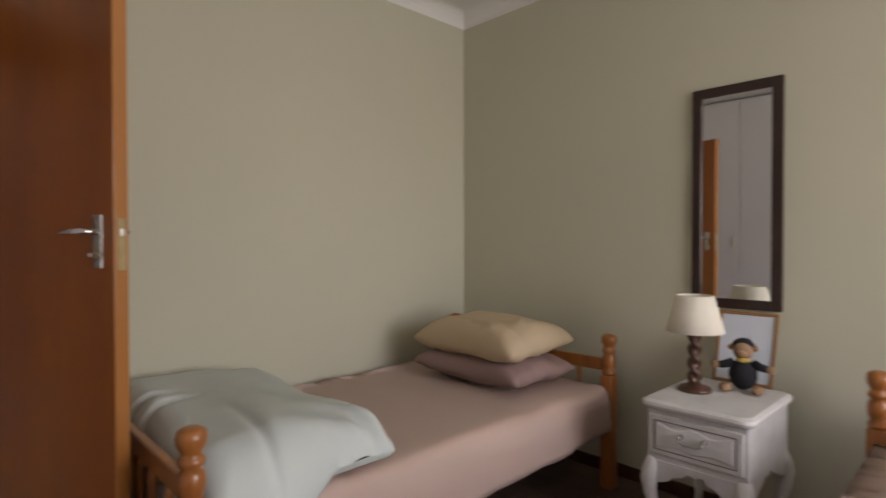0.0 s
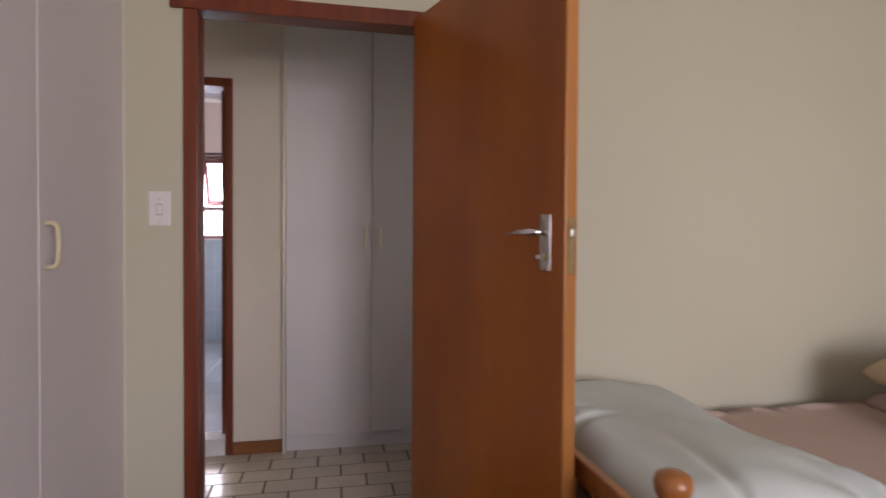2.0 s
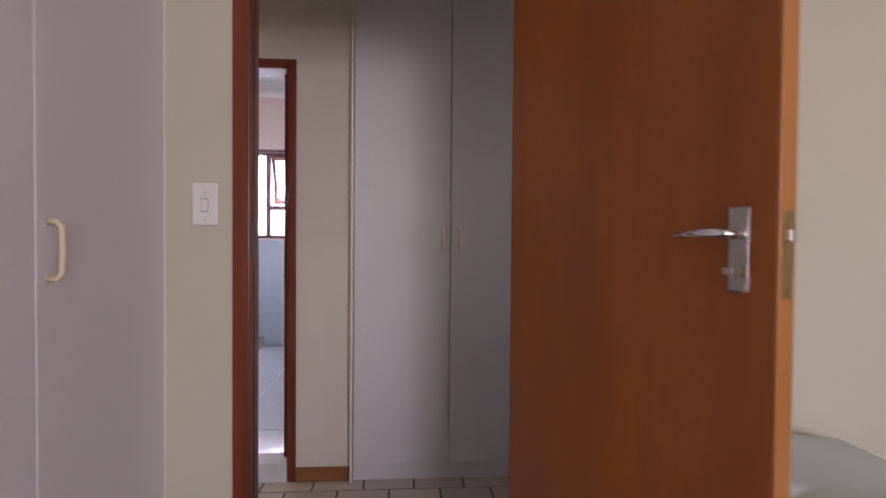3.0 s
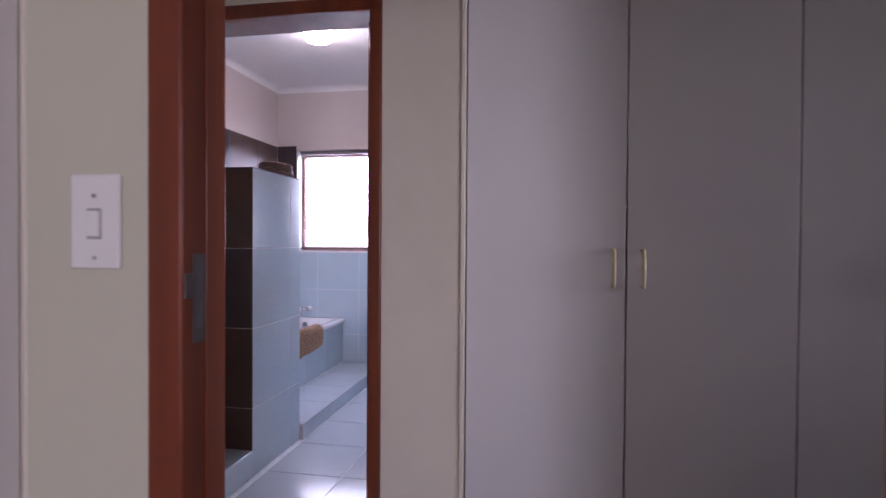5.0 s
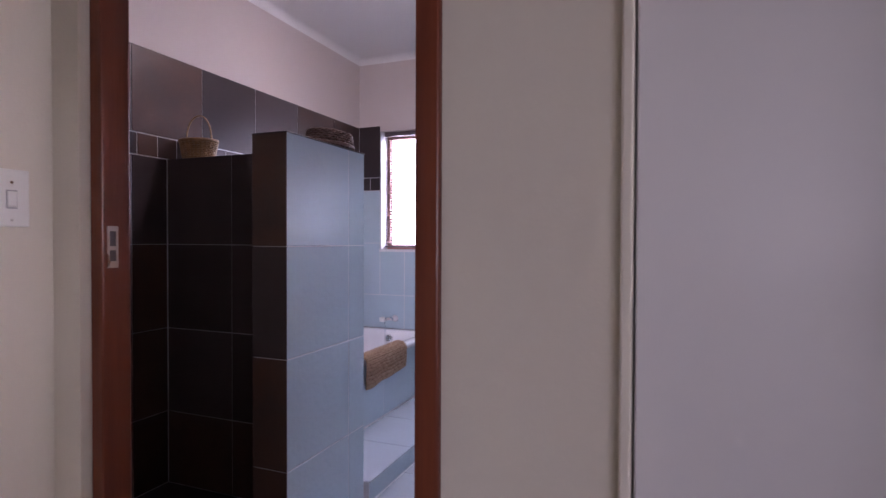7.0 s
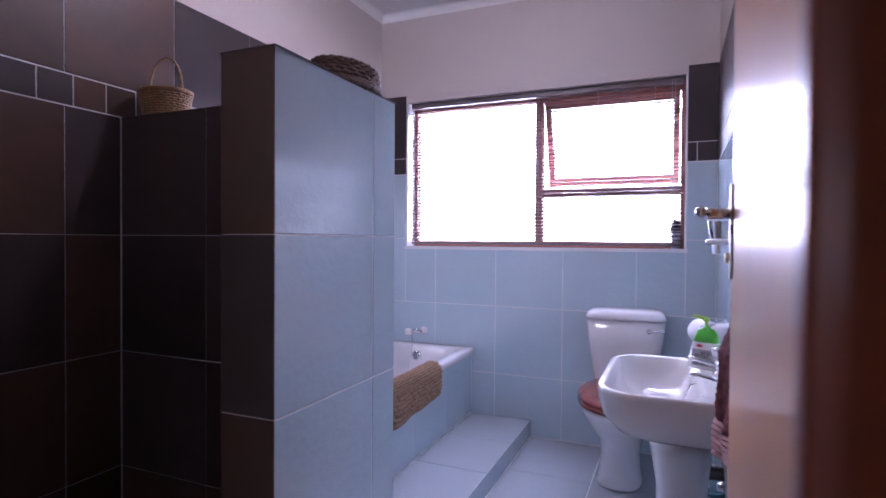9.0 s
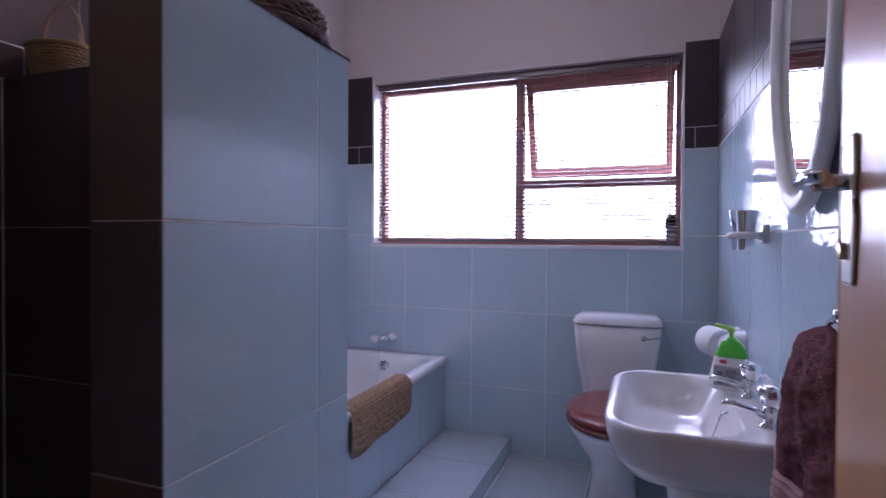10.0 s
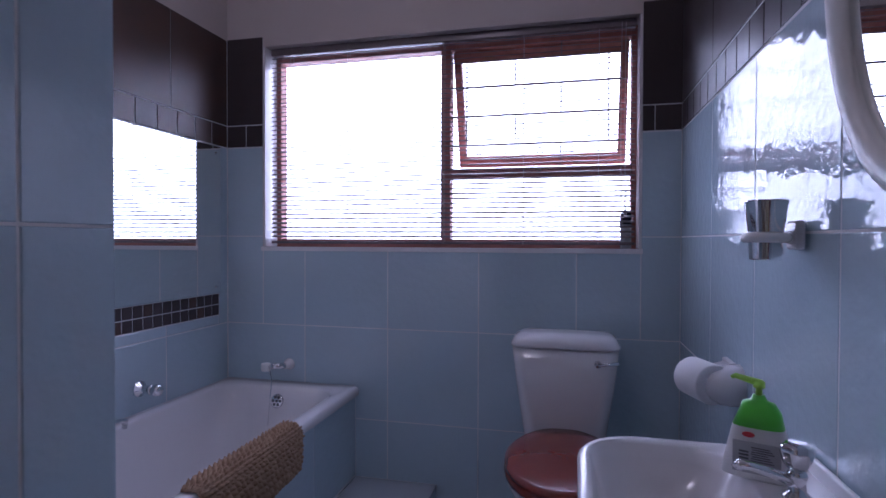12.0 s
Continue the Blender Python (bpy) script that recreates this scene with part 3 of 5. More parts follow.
def bed(x, y, label):
    """A single bed, head to the east: local x 0 to 1.94 between post centres, y 0 to 1.05."""
    b = thing("bed", x, y, 0, label, "bed")
    for px, top in ((0.0, 0.756), (1.940, 0.748)):
        for py in (0.0, 1.05):
            turned_post(b, px, py, top)
        for z0, z1 in ((0.565, 0.625), (0.26, 0.34)):
            part("cross_rail", boxes((px - 0.014, px + 0.014, 0.031, 1.019, z0, z1), bevel=0.006), M_PINE, b)
        for k in range(6):
            bm = bmesh.new()
            lathe(bm, [(0.010, 0.34), (0.014, 0.38), (0.009, 0.41), (0.015, 0.46), (0.009, 0.51), (0.013, 0.54), (0.010, 0.565)], pose(px, 0.165 + 0.144 * k, 0), 10)
            part("spindle", bm, M_PINE, b, "", True)
    for py in (0.0, 1.05):
        part("side_rail", boxes((0.031, 1.914, py - 0.012, py + 0.012, 0.285, 0.385), bevel=0.004), M_PINE, b)
    part("slat_base", boxes((0.03, 1.915, 0.03, 1.02, 0.25, 0.28)), M_PINE, b)
    part("mattress", boxes((0.035, 1.905, 0.015, 1.035, 0.281, 0.47), bevel=0.035, seg=4), M_TICK, b)
    return b


def bedspread(x, y, seed, label):
    """A cover laid over the mattress: flat top, rounded front edge, a side that hangs to the rail."""
    bm = bmesh.new()
    nx, prof = 60, []
    for k in range(14):
        prof.append((1.055 - 1.02 * k / 13, 0.490))
    for k in range(1, 7):
        a = math.pi / 2 * k / 6
        prof.append((0.035 - 0.055 * math.sin(a), 0.435 + 0.055 * math.cos(a)))
    for k in range(1, 9):
        prof.append((-0.022 - 0.012 * k / 8, 0.435 - 0.205 * k / 8))
    rows = []
    for i in range(nx + 1):
        u = i / nx
        row = []
        for j, (py, pz) in enumerate(prof):
            side = max(0, j - 16) / 11
            wv = noise.noise(Vector((u * 7 + seed, py * 3, pz * 3)))
            fine = noise.noise(Vector((u * 26 + seed, py * 9, 4)))
            dz = 0.009 * wv + (0.003 + 0.004 * u) * fine if side == 0 else 0.0
            dy = (0.020 * wv + 0.008 * fine) * side
            hang = (0.055 * u + 0.010 * fine) * side * (1 if j > 19 else 0)
            row.append(bm.verts.new((0.045 + 1.86 * u, py - dy, pz + dz + hang)))
        rows.append(row)
    for a, b2 in zip(rows, rows[1:]):
        for j in range(len(prof) - 1):
            bm.faces.new((a[j], a[j + 1], b2[j + 1], b2[j]))
    # head end: turned down a little
    end = [bm.verts.new((v.co.x + 0.012, v.co.y, max(0.30, v.co.z - 0.10))) for v in rows[-1]]
    for j in range(len(prof) - 1):
        bm.faces.new((rows[-1][j], rows[-1][j + 1], end[j + 1], end[j]))
    bmesh.ops.solidify(bm, geom=bm.faces[:], thickness=0.006)
    ob = link("bedspread", bm, M_SPREAD, True)
    ob.matrix_world = pose(x, y, 0.004)
    return tagged(ob, label, "bedspread")


bed(0.522, 1.066, "orange pine single bed with turned posts")
bedspread(0.522, 1.066, 0.0, "dusty pink cotton bedspread on the pine bed")
bed(0.509, -1.015, "second orange pine single bed near the nightstand")
bedspread(0.509, -1.015, 5.0, "dusty pink cotton bedspread on the second bed")


def pillow(name, label, material, m, sx, sy, h, hb, seed):
    ob = link(name, cushion(sx, sy, h, hb, seed, 0.007, ears=0.07), material, True)
    ob.matrix_world = m
    return tagged(ob, label, "pillow")


pillow("pillow", "flat mauve-brown pillow at the head of the bed", M_MAUVE, pose(2.165, 1.558, 0.566, 0, 0, 0), 0.48, 0.70, 0.080, 0.062, 1.0)
pillow("pillow", "plump tan pillow on top of the mauve one", M_TAN, pose(2.162, 1.566, 0.698, 0, -3, -2), 0.48, 0.70, 0.112, 0.072, 4.0)
pillow("pillow", "tan pillow on the second bed", M_TAN, pose(2.17, -0.46, 0.575, 0, 0, 0), 0.50, 0.80, 0.085, 0.06, 7.0)


def duvet():
    """A plump folded duvet: rounded edges that curl under, soft hollows, creases at the foot and the front corner."""
    bm = bmesh.new()
    nx, ny, base = 84, 100, 0.500

    def at(u, v, side):
        wide = 0.575 + 0.130 * v - 0.05 * v * v + 0.012 * math.sin(v * 8)
        y = 1.045 + 1.125 * v
        x = 0.550 + u * wide
        e = min(u * wide, (1 - u) * wide * 1.1, v * 1.12, (1 - v) * 1.12)
        q = 1 - min(1.0, e / 0.105)
        t = (1 - q * q) ** 0.5 if q < 1 else 0.0
        n1 = noise.noise(Vector((u * 2.2, v * 2.4, 1.7)))
        n2 = noise.noise(Vector((u * 5.5 + v * 2.0, v * 5.0, 4.2)))
        n3 = noise.noise(Vector((u * 11, v * 13, 2.2)))
        if side > 0:
            high = 0.130 - 0.030 * u - 0.014 * v + 0.030 * n1 + 0.007 * n2
            z = base + 0.048 + high * t
            corner = max(0.0, 1 - math.hypot((1 - u) / 0.42, v / 0.34))
            z += 0.036 * corner * math.sin(26 * (1 - u) - 30 * v + 3 * n2) * t + 0.020 * corner * n3
            z -= 0.060 * math.exp(-((v - 0.64 - 0.12 * u) / 0.018) ** 2) * max(0, 1 - u / 0.30)
            z -= 0.048 * math.exp(-((v - 0.52 - 0.22 * u) / 0.016) ** 2) * max(0, 1 - u / 0.40)
            z -= 0.018 * math.exp(-((u - 0.30 - 0.2 * v) / 0.030) ** 2) * max(0, 1 - v / 0.45)
        else:
            z = base + 0.048 - 0.047 * t
        front = max(0.0, 1 - v / 0.13)
        near_post = max(0.0, 1 - u / 0.62) ** 0.8
        y -= 0.070 * front * near_post * (1 + 0.4 * n2)
        z -= 0.170 * front ** 1.5 * near_post
        x += 0.006 * n3 * (1 - t) + 0.010 * n2 * (1 - t)
        y += 0.010 * n2 * (1 - t)
        return Vector((x, min(y, 2.195), z))

    grids = []
    for side in (1, -1):
        grids.append([[bm.verts.new(at(i / nx, j / ny, side)) for j in range(ny + 1)] for i in range(nx + 1)])
    for g, flip in zip(grids, (False, True)):
        for i in range(nx):
            for j in range(ny):
                f = (g[i][j], g[i + 1][j], g[i + 1][j + 1], g[i][j + 1])
                bm.faces.new(tuple(reversed(f)) if flip else f)
    bmesh.ops.remove_doubles(bm, verts=bm.verts[:], dist=0.0008)
    return tagged(link("duvet", bm, M_DUVET, True), "folded pale green duvet heaped on the foot end", "duvet")


duvet()


def nightstand():
    """White painted bedside table with a drawer, shaped apron and cabriole legs; the front faces west."""
    n = thing("nightstand", 2.035, 0.303, 0, "white distressed bedside table with curved legs", "bedside table")
    L, W = 0.505, 0.400
    bm = bmesh.new()
    loft(bm, [rrect(L / 2, W / 2, L / 2 - 0.012, W / 2 - 0.012, 0.03, 0.565), rrect(L / 2, W / 2, L / 2 - 0.004, W / 2 - 0.004, 0.035, 0.572), rrect(L / 2, W / 2, L / 2, W / 2, 0.04, 0.582), rrect(L / 2, W / 2, L / 2 - 0.002, W / 2 - 0.002, 0.04, 0.592), rrect(L / 2, W / 2, L / 2 - 0.016, W / 2 - 0.016, 0.035, 0.600)])
    part("top", bm, M_NIGHT, n)
    part("carcass", boxes((0.03, L - 0.02, 0.022, W - 0.022, 0.365, 0.565), bevel=0.006), M_NIGHT, n)
    dr = part("drawer", boxes((0.018, 0.030, 0.035, W - 0.035, 0.395, 0.545), bevel=0.005), M_NIGHT, n)
    part("drawer_moulding", boxes((0.0155, 0.018, 0.055, W - 0.055, 0.414, 0.418), (0.0155, 0.018, 0.055, W - 0.055, 0.522, 0.526), (0.0155, 0.018, 0.055, 0.059, 0.418, 0.522), (0.0155, 0.018, W - 0.059, W - 0.055, 0.418, 0.522)), M_GROOVE, dr, "grey outlined drawer moulding")
    bm = bmesh.new()
    k, rows = 24, []
    for i in range(k + 1):
        q = i / k
        y = 0.070 + (W - 0.140) * q
        wave = 0.007 * math.cos(2 * math.pi * q * 2)
        lo, hi = 0.430 - wave * 0.6, 0.510 + wave
        rows.append([(0.0175, y, lo), (0.012, y, lo + 0.005), (0.0105, y, (lo + hi) / 2), (0.012, y, hi - 0.005), (0.0175, y, hi)])
    loft(bm, rows)
    bmesh.ops.recalc_face_normals(bm, faces=bm.faces)
    part("drawer_panel", bm, M_NIGHT, dr, "waved raised drawer panel")
    bm = bmesh.new()
    for yy in (W / 2 - 0.042, W / 2 + 0.042):
        lathe(bm, [(0.011, 0), (0.010, 0.004), (0.006, 0.014), (0.008, 0.018), (0.0, 0.021)], pose(0.012, yy, 0.485, 0, -90), 12)
    tube(bm, [(-0.004, W / 2 - 0.042, 0.485), (-0.010, W / 2 - 0.038, 0.472), (-0.011, W / 2 - 0.018, 0.462), (-0.010, W / 2, 0.466), (-0.011, W / 2 + 0.018, 0.462), (-0.010, W / 2 + 0.038, 0.472), (-0.004, W / 2 + 0.042, 0.485)], 0.004, 8)
    part("bail_handle", bm, M_STEEL, dr, "tarnished metal bail handle", True)

    def apron(p0, p1, along_x):
        bm = bmesh.new()
        k = 20
        f, b2 = [], []
        for i in range(k + 1):
            s = i / k
            a = abs(2 * s - 1)
            low = 0.285 + 0.070 * (0.5 + 0.5 * math.cos(math.pi * a)) * (1 - 0.25 * math.cos(6 * math.pi * s) ** 2)
            q = p0 + (p1 - p0) * s
            if along_x:
                f.append([(q, 0.024, low), (q, 0.024, 0.37)]), b2.append([(q, 0.040, low), (q, 0.040, 0.37)])
            else:
                f.append([(0.026, q, low), (0.026, q, 0.37)]), b2.append([(0.042, q, low), (0.042, q, 0.37)])
        loft(bm, [[fa[0], fa[1], ba[1], ba[0]] for fa, ba in zip(f, b2)])
        bmesh.ops.recalc_face_normals(bm, faces=bm.faces)
        return bm

    part("apron", apron(0.05, W - 0.05, False), M_NIGHT, n, "scalloped white apron")
    part("apron", apron(0.06, L - 0.05, True), M_NIGHT, n, "scalloped white apron")
    for lx, ly, dx, dy in ((0.048, 0.045, -1, -1), (0.048, W - 0.045, -1, 1), (L - 0.04, 0.045, 1, -1), (L - 0.04, W - 0.045, 1, 1)):
        bm = bmesh.new()
        pts, rad = [], []
        for z, off, r in ((0.37, 0.000, 0.026), (0.33, 0.010, 0.031), (0.29, 0.017, 0.031), (0.24, 0.014, 0.026), (0.17, 0.002, 0.020), (0.10, -0.004, 0.016), (0.05, 0.002, 0.016), (0.02, 0.012, 0.021), (0.0, 0.016, 0.022)):
            pts.append((lx + dx * off, ly + dy * off, z)), rad.append(r)
        tube(bm, pts, rad, 12)
        part("leg", bm, M_NIGHT, n, "curved cabriole leg", True)
    return n


nightstand()

lamp = thing("table_lamp", 2.285, 0.592, 0.600, "table lamp with cream shade on a dark turned base", "lamp")
bm = bmesh.new()
lathe(bm, [(0.062, 0), (0.064, 0.008), (0.058, 0.016), (0.040, 0.022), (0.026, 0.030), (0.020, 0.038)], None, 24)
part("foot", bm, M_WALNUT, lamp, "", True)
bm = bmesh.new()
rings = []
for k in range(31):
    z = 0.036 + 0.185 * k / 30
    rings.append([((0.021 + 0.007 * math.cos(2 * (2 * math.pi * i / 20 + k * 0.36))) * math.cos(2 * math.pi * i / 20), (0.021 + 0.007 * math.cos(2 * (2 * math.pi * i / 20 + k * 0.36))) * math.sin(2 * math.pi * i / 20), z) for i in range(20)])
loft(bm, rings)
part("twisted_stem", bm, M_WALNUT, lamp, "barley-twist wooden stem", True)
bm = bmesh.new()
lathe(bm, [(0.020, 0.220), (0.022, 0.226), (0.016, 0.232), (0.014, 0.255)], None, 16)
part("lamp_holder", bm, M_BRASS, lamp, "", True)
bm = bmesh.new()
lathe(bm, [(0.106, 0.236), (0.108, 0.238), (0.070, 0.380), (0.068, 0.381), (0.0665, 0.379), (0.1035, 0.238), (0.106, 0.236)], None, 32)
for v in list(bm.faces):
    if len(v.verts) > 4:
        bm.faces.remove(v)
part("shade", bm, M_SHADE, lamp, "cream cloth shade", True)

pic = thing("picture_frame", 2.545, 0.380, 0.6005, "oak picture frame with a pale sheet leaning on the wall", "picture frame")
pic.matrix_world = pose(2.508, 0.378, 0.6035, 0, 17, 0)
for spec in ((0, 0.012, 0, 0.014, 0, 0.305), (0, 0.012, 0.216, 0.230, 0, 0.305), (0, 0.012, 0.014, 0.216, 0, 0.014), (0, 0.012, 0.014, 0.216, 0.291, 0.305)):
    part("frame_bar", boxes(spec, bevel=0.003), M_OAK, pic)
part("sheet", boxes((0.005, 0.009, 0.013, 0.217, 0.013, 0.292)), M_PAPER, pic, "pale blue-white sheet")

bm = bmesh.new()
blob(bm, (0, 0, 0.062), (0.044, 0.052, 0.062), 0)
blob(bm, (-0.002, 0.0, 0.158), (0.036, 0.038, 0.038), 1)
blob(bm, (0.010, 0.0, 0.170), (0.037, 0.043, 0.036), 0)
blob(bm, (-0.034, 0.0, 0.150), (0.014, 0.018, 0.013), 1)
blob(bm, (-0.02, -0.002, 0.122), (0.022, 0.026, 0.010), 2)
for s in (-1, 1):
    tube(bm, [(0, s * 0.035, 0.108), (-0.012, s * 0.062, 0.098), (-0.018, s * 0.085, 0.094)], [0.018, 0.016, 0.014], 10)
    blob(bm, (-0.02, s * 0.097, 0.094), (0.015, 0.017, 0.015), 1)
    blob(bm, (-0.062, s * 0.055, 0.017), (0.036, 0.024, 0.0165), 1)
    blob(bm, (0.006, s * 0.043, 0.168), (0.010, 0.012, 0.013), 1)
doll = link("doll", bm, [M_BLACKCLOTH, M_TANCLOTH, M_YELLOW], True)
doll.matrix_world = pose(2.435, 0.462, 0.601, 0, 0, 12)
tagged(doll, "small dark plush doll sitting on the bedside table", "doll")

wm = thing("wall_mirror", EX, 0.552, 1.3895, "tall mirror in a dark wooden frame on the wall", "mirror")
for spec in ((-0.022, 0, -0.182, -0.140, -0.4865, 0.4865), (-0.022, 0, 0.140, 0.182, -0.4865, 0.4865), (-0.022, 0, -0.140, 0.140, -0.4865, -0.4445), (-0.022, 0, -0.140, 0.140, 0.4445, 0.4865)):
    part("frame_bar", boxes(spec, bevel=0.005), M_DARKFRAME, wm)
part("mirror_glass", boxes((-0.012, -0.006, -0.141, 0.141, -0.4455, 0.4455)), M_MIRROR, wm, "clear silvered glass")

# ---- bathroom: window, blind ----
win = tagged(new("window_1"), "red-brown timber window with an open top-hung sash", "window", "", "structure")
WTI = 2.105
WY0, WY1 = 6.375, 6.435
for spec in ((WL, WL + 0.030, WY0, WY1, WB, WTI), (WR - 0.030, WR, WY0, WY1, WB, WTI), (WL + 0.030, WR - 0.030, WY0, WY1, WB, WB + 0.04), (WL + 0.030, WR - 0.030, WY0, WY1, WTI - 0.045, WTI), (-1.570, -1.525, WY0, WY1, WB + 0.04, WTI - 0.045), (-1.525, WR - 0.030, WY0, WY1, 1.495, 1.540)):
    part("frame_bar", boxes(spec, bevel=0.004), M_WINFRAME, win)
p = part("pane", boxes((WL + 0.030, -1.570, 6.405, 6.409, WB + 0.04, WTI - 0.045)), M_GLASS, win)
p.visible_shadow = False
p = part("pane", boxes((-1.525, WR - 0.030, 6.405, 6.409, WB + 0.04, 1.495)), M_OBSCURE, win, "obscured glass pane")
p.visible_shadow = False
sash = part("sash", boxes((-1.520, -1.486, 0, 0.04, -0.515, 0), (-0.810, -0.776, 0, 0.04, -0.515, 0), (-1.486, -0.810, 0, 0.04, -0.045, 0), (-1.486, -0.810, 0, 0.04, -0.515, -0.465), bevel=0.003), M_WINFRAME, win, "sash tilted outwards")
sash.matrix_world = pose(0, 6.40, WTI - 0.048, 17)
p = part("sash_pane", boxes((-1.486, -0.810, 0.018, 0.022, -0.465, -0.045)), M_GLASS, sash)
p.visible_shadow = False
part("casement_stay", boxes((-1.20, -1.08, 6.335, 6.345, 1.525, 1.533), (-1.15, -1.13, 6.345, 6.375, 1.522, 1.536), bevel=0.002), M_BRASS, win)
structure("window_sill", boxes((WL - 0.006, WR + 0.006, BN - 0.010, WY0, WB - 0.016, WB + 0.004), bevel=0.002), M_CERAMIC, "white tiled inner window sill", "window sill")

structure("window_reveal", boxes((WL + 0.0005, WL + 0.009, BN + 0.001, WY0, WB + 0.005, WTI), bevel=0.001), M_CERAMIC, "white tiled window reveal", "window reveal")
structure("window_reveal", boxes((WR - 0.009, WR - 0.0005, BN + 0.001, WY0, WB + 0.005, WTI), bevel=0.001), M_CERAMIC, "white tiled window reveal", "window reveal")

bars = thing("burglar_bars", -1.14, 6.362, 1.80, "thin steel burglar bars in the open sash", "burglar bars")
for k, z in enumerate((-0.165, -0.04, 0.085, 0.195)):
    part("bar", boxes((-0.385, 0.355, -0.003, 0.003, z - 0.003, z + 0.003)), M_BAR, bars)
for x, z0, z1 in ((-0.31, -0.165, 0.195), (0.28, -0.165, 0.195), (-0.10, 0.088, 0.192), (0.09, -0.037, 0.082), (-0.10, -0.162, -0.043), (0.09, -0.26, -0.168), (0.09, 0.198, 0.255)):
    part("bar", boxes((x - 0.003, x + 0.003, -0.0025, 0.0025, z0, z1)), M_BAR, bars)

bl = thing("venetian_blind", (WL + WR) / 2, 6.318, WB, "lowered grey-pink aluminium venetian blind with open slats", "blind")
HW = (WR - WL) / 2 - 0.020
part("head_rail", boxes((-HW, HW, -0.016, 0.016, 0.882, 0.914), bevel=0.003), M_SLAT, bl)
part("bottom_rail", boxes((-HW, HW, -0.013, 0.013, 0.018, 0.030), bevel=0.002), M_SLAT, bl)
bm = bmesh.new()
sec = [(-0.0125, -0.0006), (-0.006, 0.0010), (0, 0.0016), (0.006, 0.0010), (0.0125, -0.0006), (0.0125, -0.0016), (0, 0.0006), (-0.0125, -0.0016)]
loft(bm, [[(x, a, b) for a, b in sec] for x in (-HW, HW)])
bmesh.ops.recalc_face_normals(bm, faces=bm.faces)
slat = part("slat", bm, M_SLAT, bl)
slat.location, slat.rotation_euler = (0, 0, 0.052), (radians(20), 0, 0)
for k in range(1, 41):
    s2 = new("slat", slat.data)
    s2.parent, s2.location, s2.rotation_euler = bl, (0, 0, 0.052 + 0.0205 * k), (radians(20 + 1.5 * math.sin(k * 1.7)), 0, 0)
for x in (-HW + 0.10, -HW + 0.38, 0.02, 0.36, HW - 0.14):
    part("ladder_cord", boxes((x - 0.001, x + 0.001, -0.0145, -0.0130, 0.02, 0.884), (x - 0.001, x + 0.001, 0.0130, 0.0145, 0.02, 0.884)), M_CORD, bl)
for x, zl in ((HW - 0.055, 0.12), (HW - 0.04, 0.16)):
    bm = bmesh.new()
    tube(bm, [(x, -0.022, 0.90), (x - 0.002, -0.024, 0.5), (x + 0.002, -0.023, zl)], 0.0016, 6)
    part("pull_cord", bm, M_CORD, bl)
    bm = bmesh.new()
    lathe(bm, [(0.003, 0.03), (0.007, 0.0), (0.005, -0.004)], pose(x + 0.002, -0.023, zl - 0.02), 8)
    part("tassel", bm, M_SLAT, bl)

bt = thing("brush_holder", -0.790, 6.350, WB + 0.004, "small dark bottle with wire brush on the window sill", "bottle")
bm = bmesh.new()
lathe(bm, [(0.020, 0), (0.022, 0.004), (0.022, 0.10), (0.018, 0.112), (0.012, 0.118)], None, 14)
part("bottle", bm, M_GREYINK, bt, "", True)
bm = bmesh.new()
lathe(bm, [(0.0225, 0.098), (0.0235, 0.102), (0.0235, 0.14), (0.018, 0.146)], None, 14)
part("cap", bm, M_BOTTLE, bt, "", True)
bm = bmesh.new()
tube(bm, [(0, 0, 0.14), (-0.006, 0, 0.18), (-0.002, 0, 0.22), (0.004, 0, 0.245)], 0.0018, 6)
part("wire", bm, M_BOTTLE, bt)

# ---- bath ----
tub = thing("bathtub", (BW - 1.92) / 2, (NY1 + BN) / 2, 0.0, "white built-in bathtub with a rounded rim", "bathtub")
hx, hy = (-1.905 - BW) / 2, (BN - NY1) / 2 - 0.004
tub.location.x = (BW - 1.905) / 2
bm = bmesh.new()
loft(bm, [rrect(0, 0, hx - 0.004, hy, 0.01, 0.545), rrect(0, 0, hx, hy, 0.014, 0.560), rrect(0, 0, hx - 0.003, hy, 0.016, 0.577), rrect(0, 0, hx - 0.012, hy - 0.008, 0.02, 0.585), rrect(0, 0, hx - 0.055, hy - 0.075, 0.10, 0.584), rrect(0, 0, hx - 0.066, hy - 0.088, 0.10, 0.575), rrect(0, 0, hx - 0.085, hy - 0.12, 0.11, 0.47), rrect(0, 0, hx - 0.11, hy - 0.17, 0.12, 0.30), rrect(0, 0, hx - 0.15, hy - 0.24, 0.10, 0.235), rrect(0, 0, hx - 0.20, hy - 0.30, 0.08, 0.225)], cap0=False)
part("tub_shell", bm, M_CERAMIC, tub, "", True)
bm = bmesh.new()
lathe(bm, [(0.030, 0), (0.031, 0.004), (0.026, 0.008), (0.0, 0.008)], pose(-0.010, hy - 0.106, 0.522, 73), 20)
ovf = part("overflow", bm, M_CHROME, tub, "chrome overflow plate", True)
# dark discs laid on the plate as the shade of its holes
bm = bmesh.new()
for k in range(7):
    a = 2 * math.pi * k / 6
    r = 0.0 if k == 6 else 0.017
    lathe(bm, [(0.0062, 0), (0.0062, 0.002)], pose(-0.010 + r * math.cos(a), hy - 0.1125 + 0.29 * r * math.sin(a), 0.524 + r * math.sin(a), 73), 8)
part("overflow_hole", bm, M_INK_SHADE, ovf)
bm = bmesh.new()
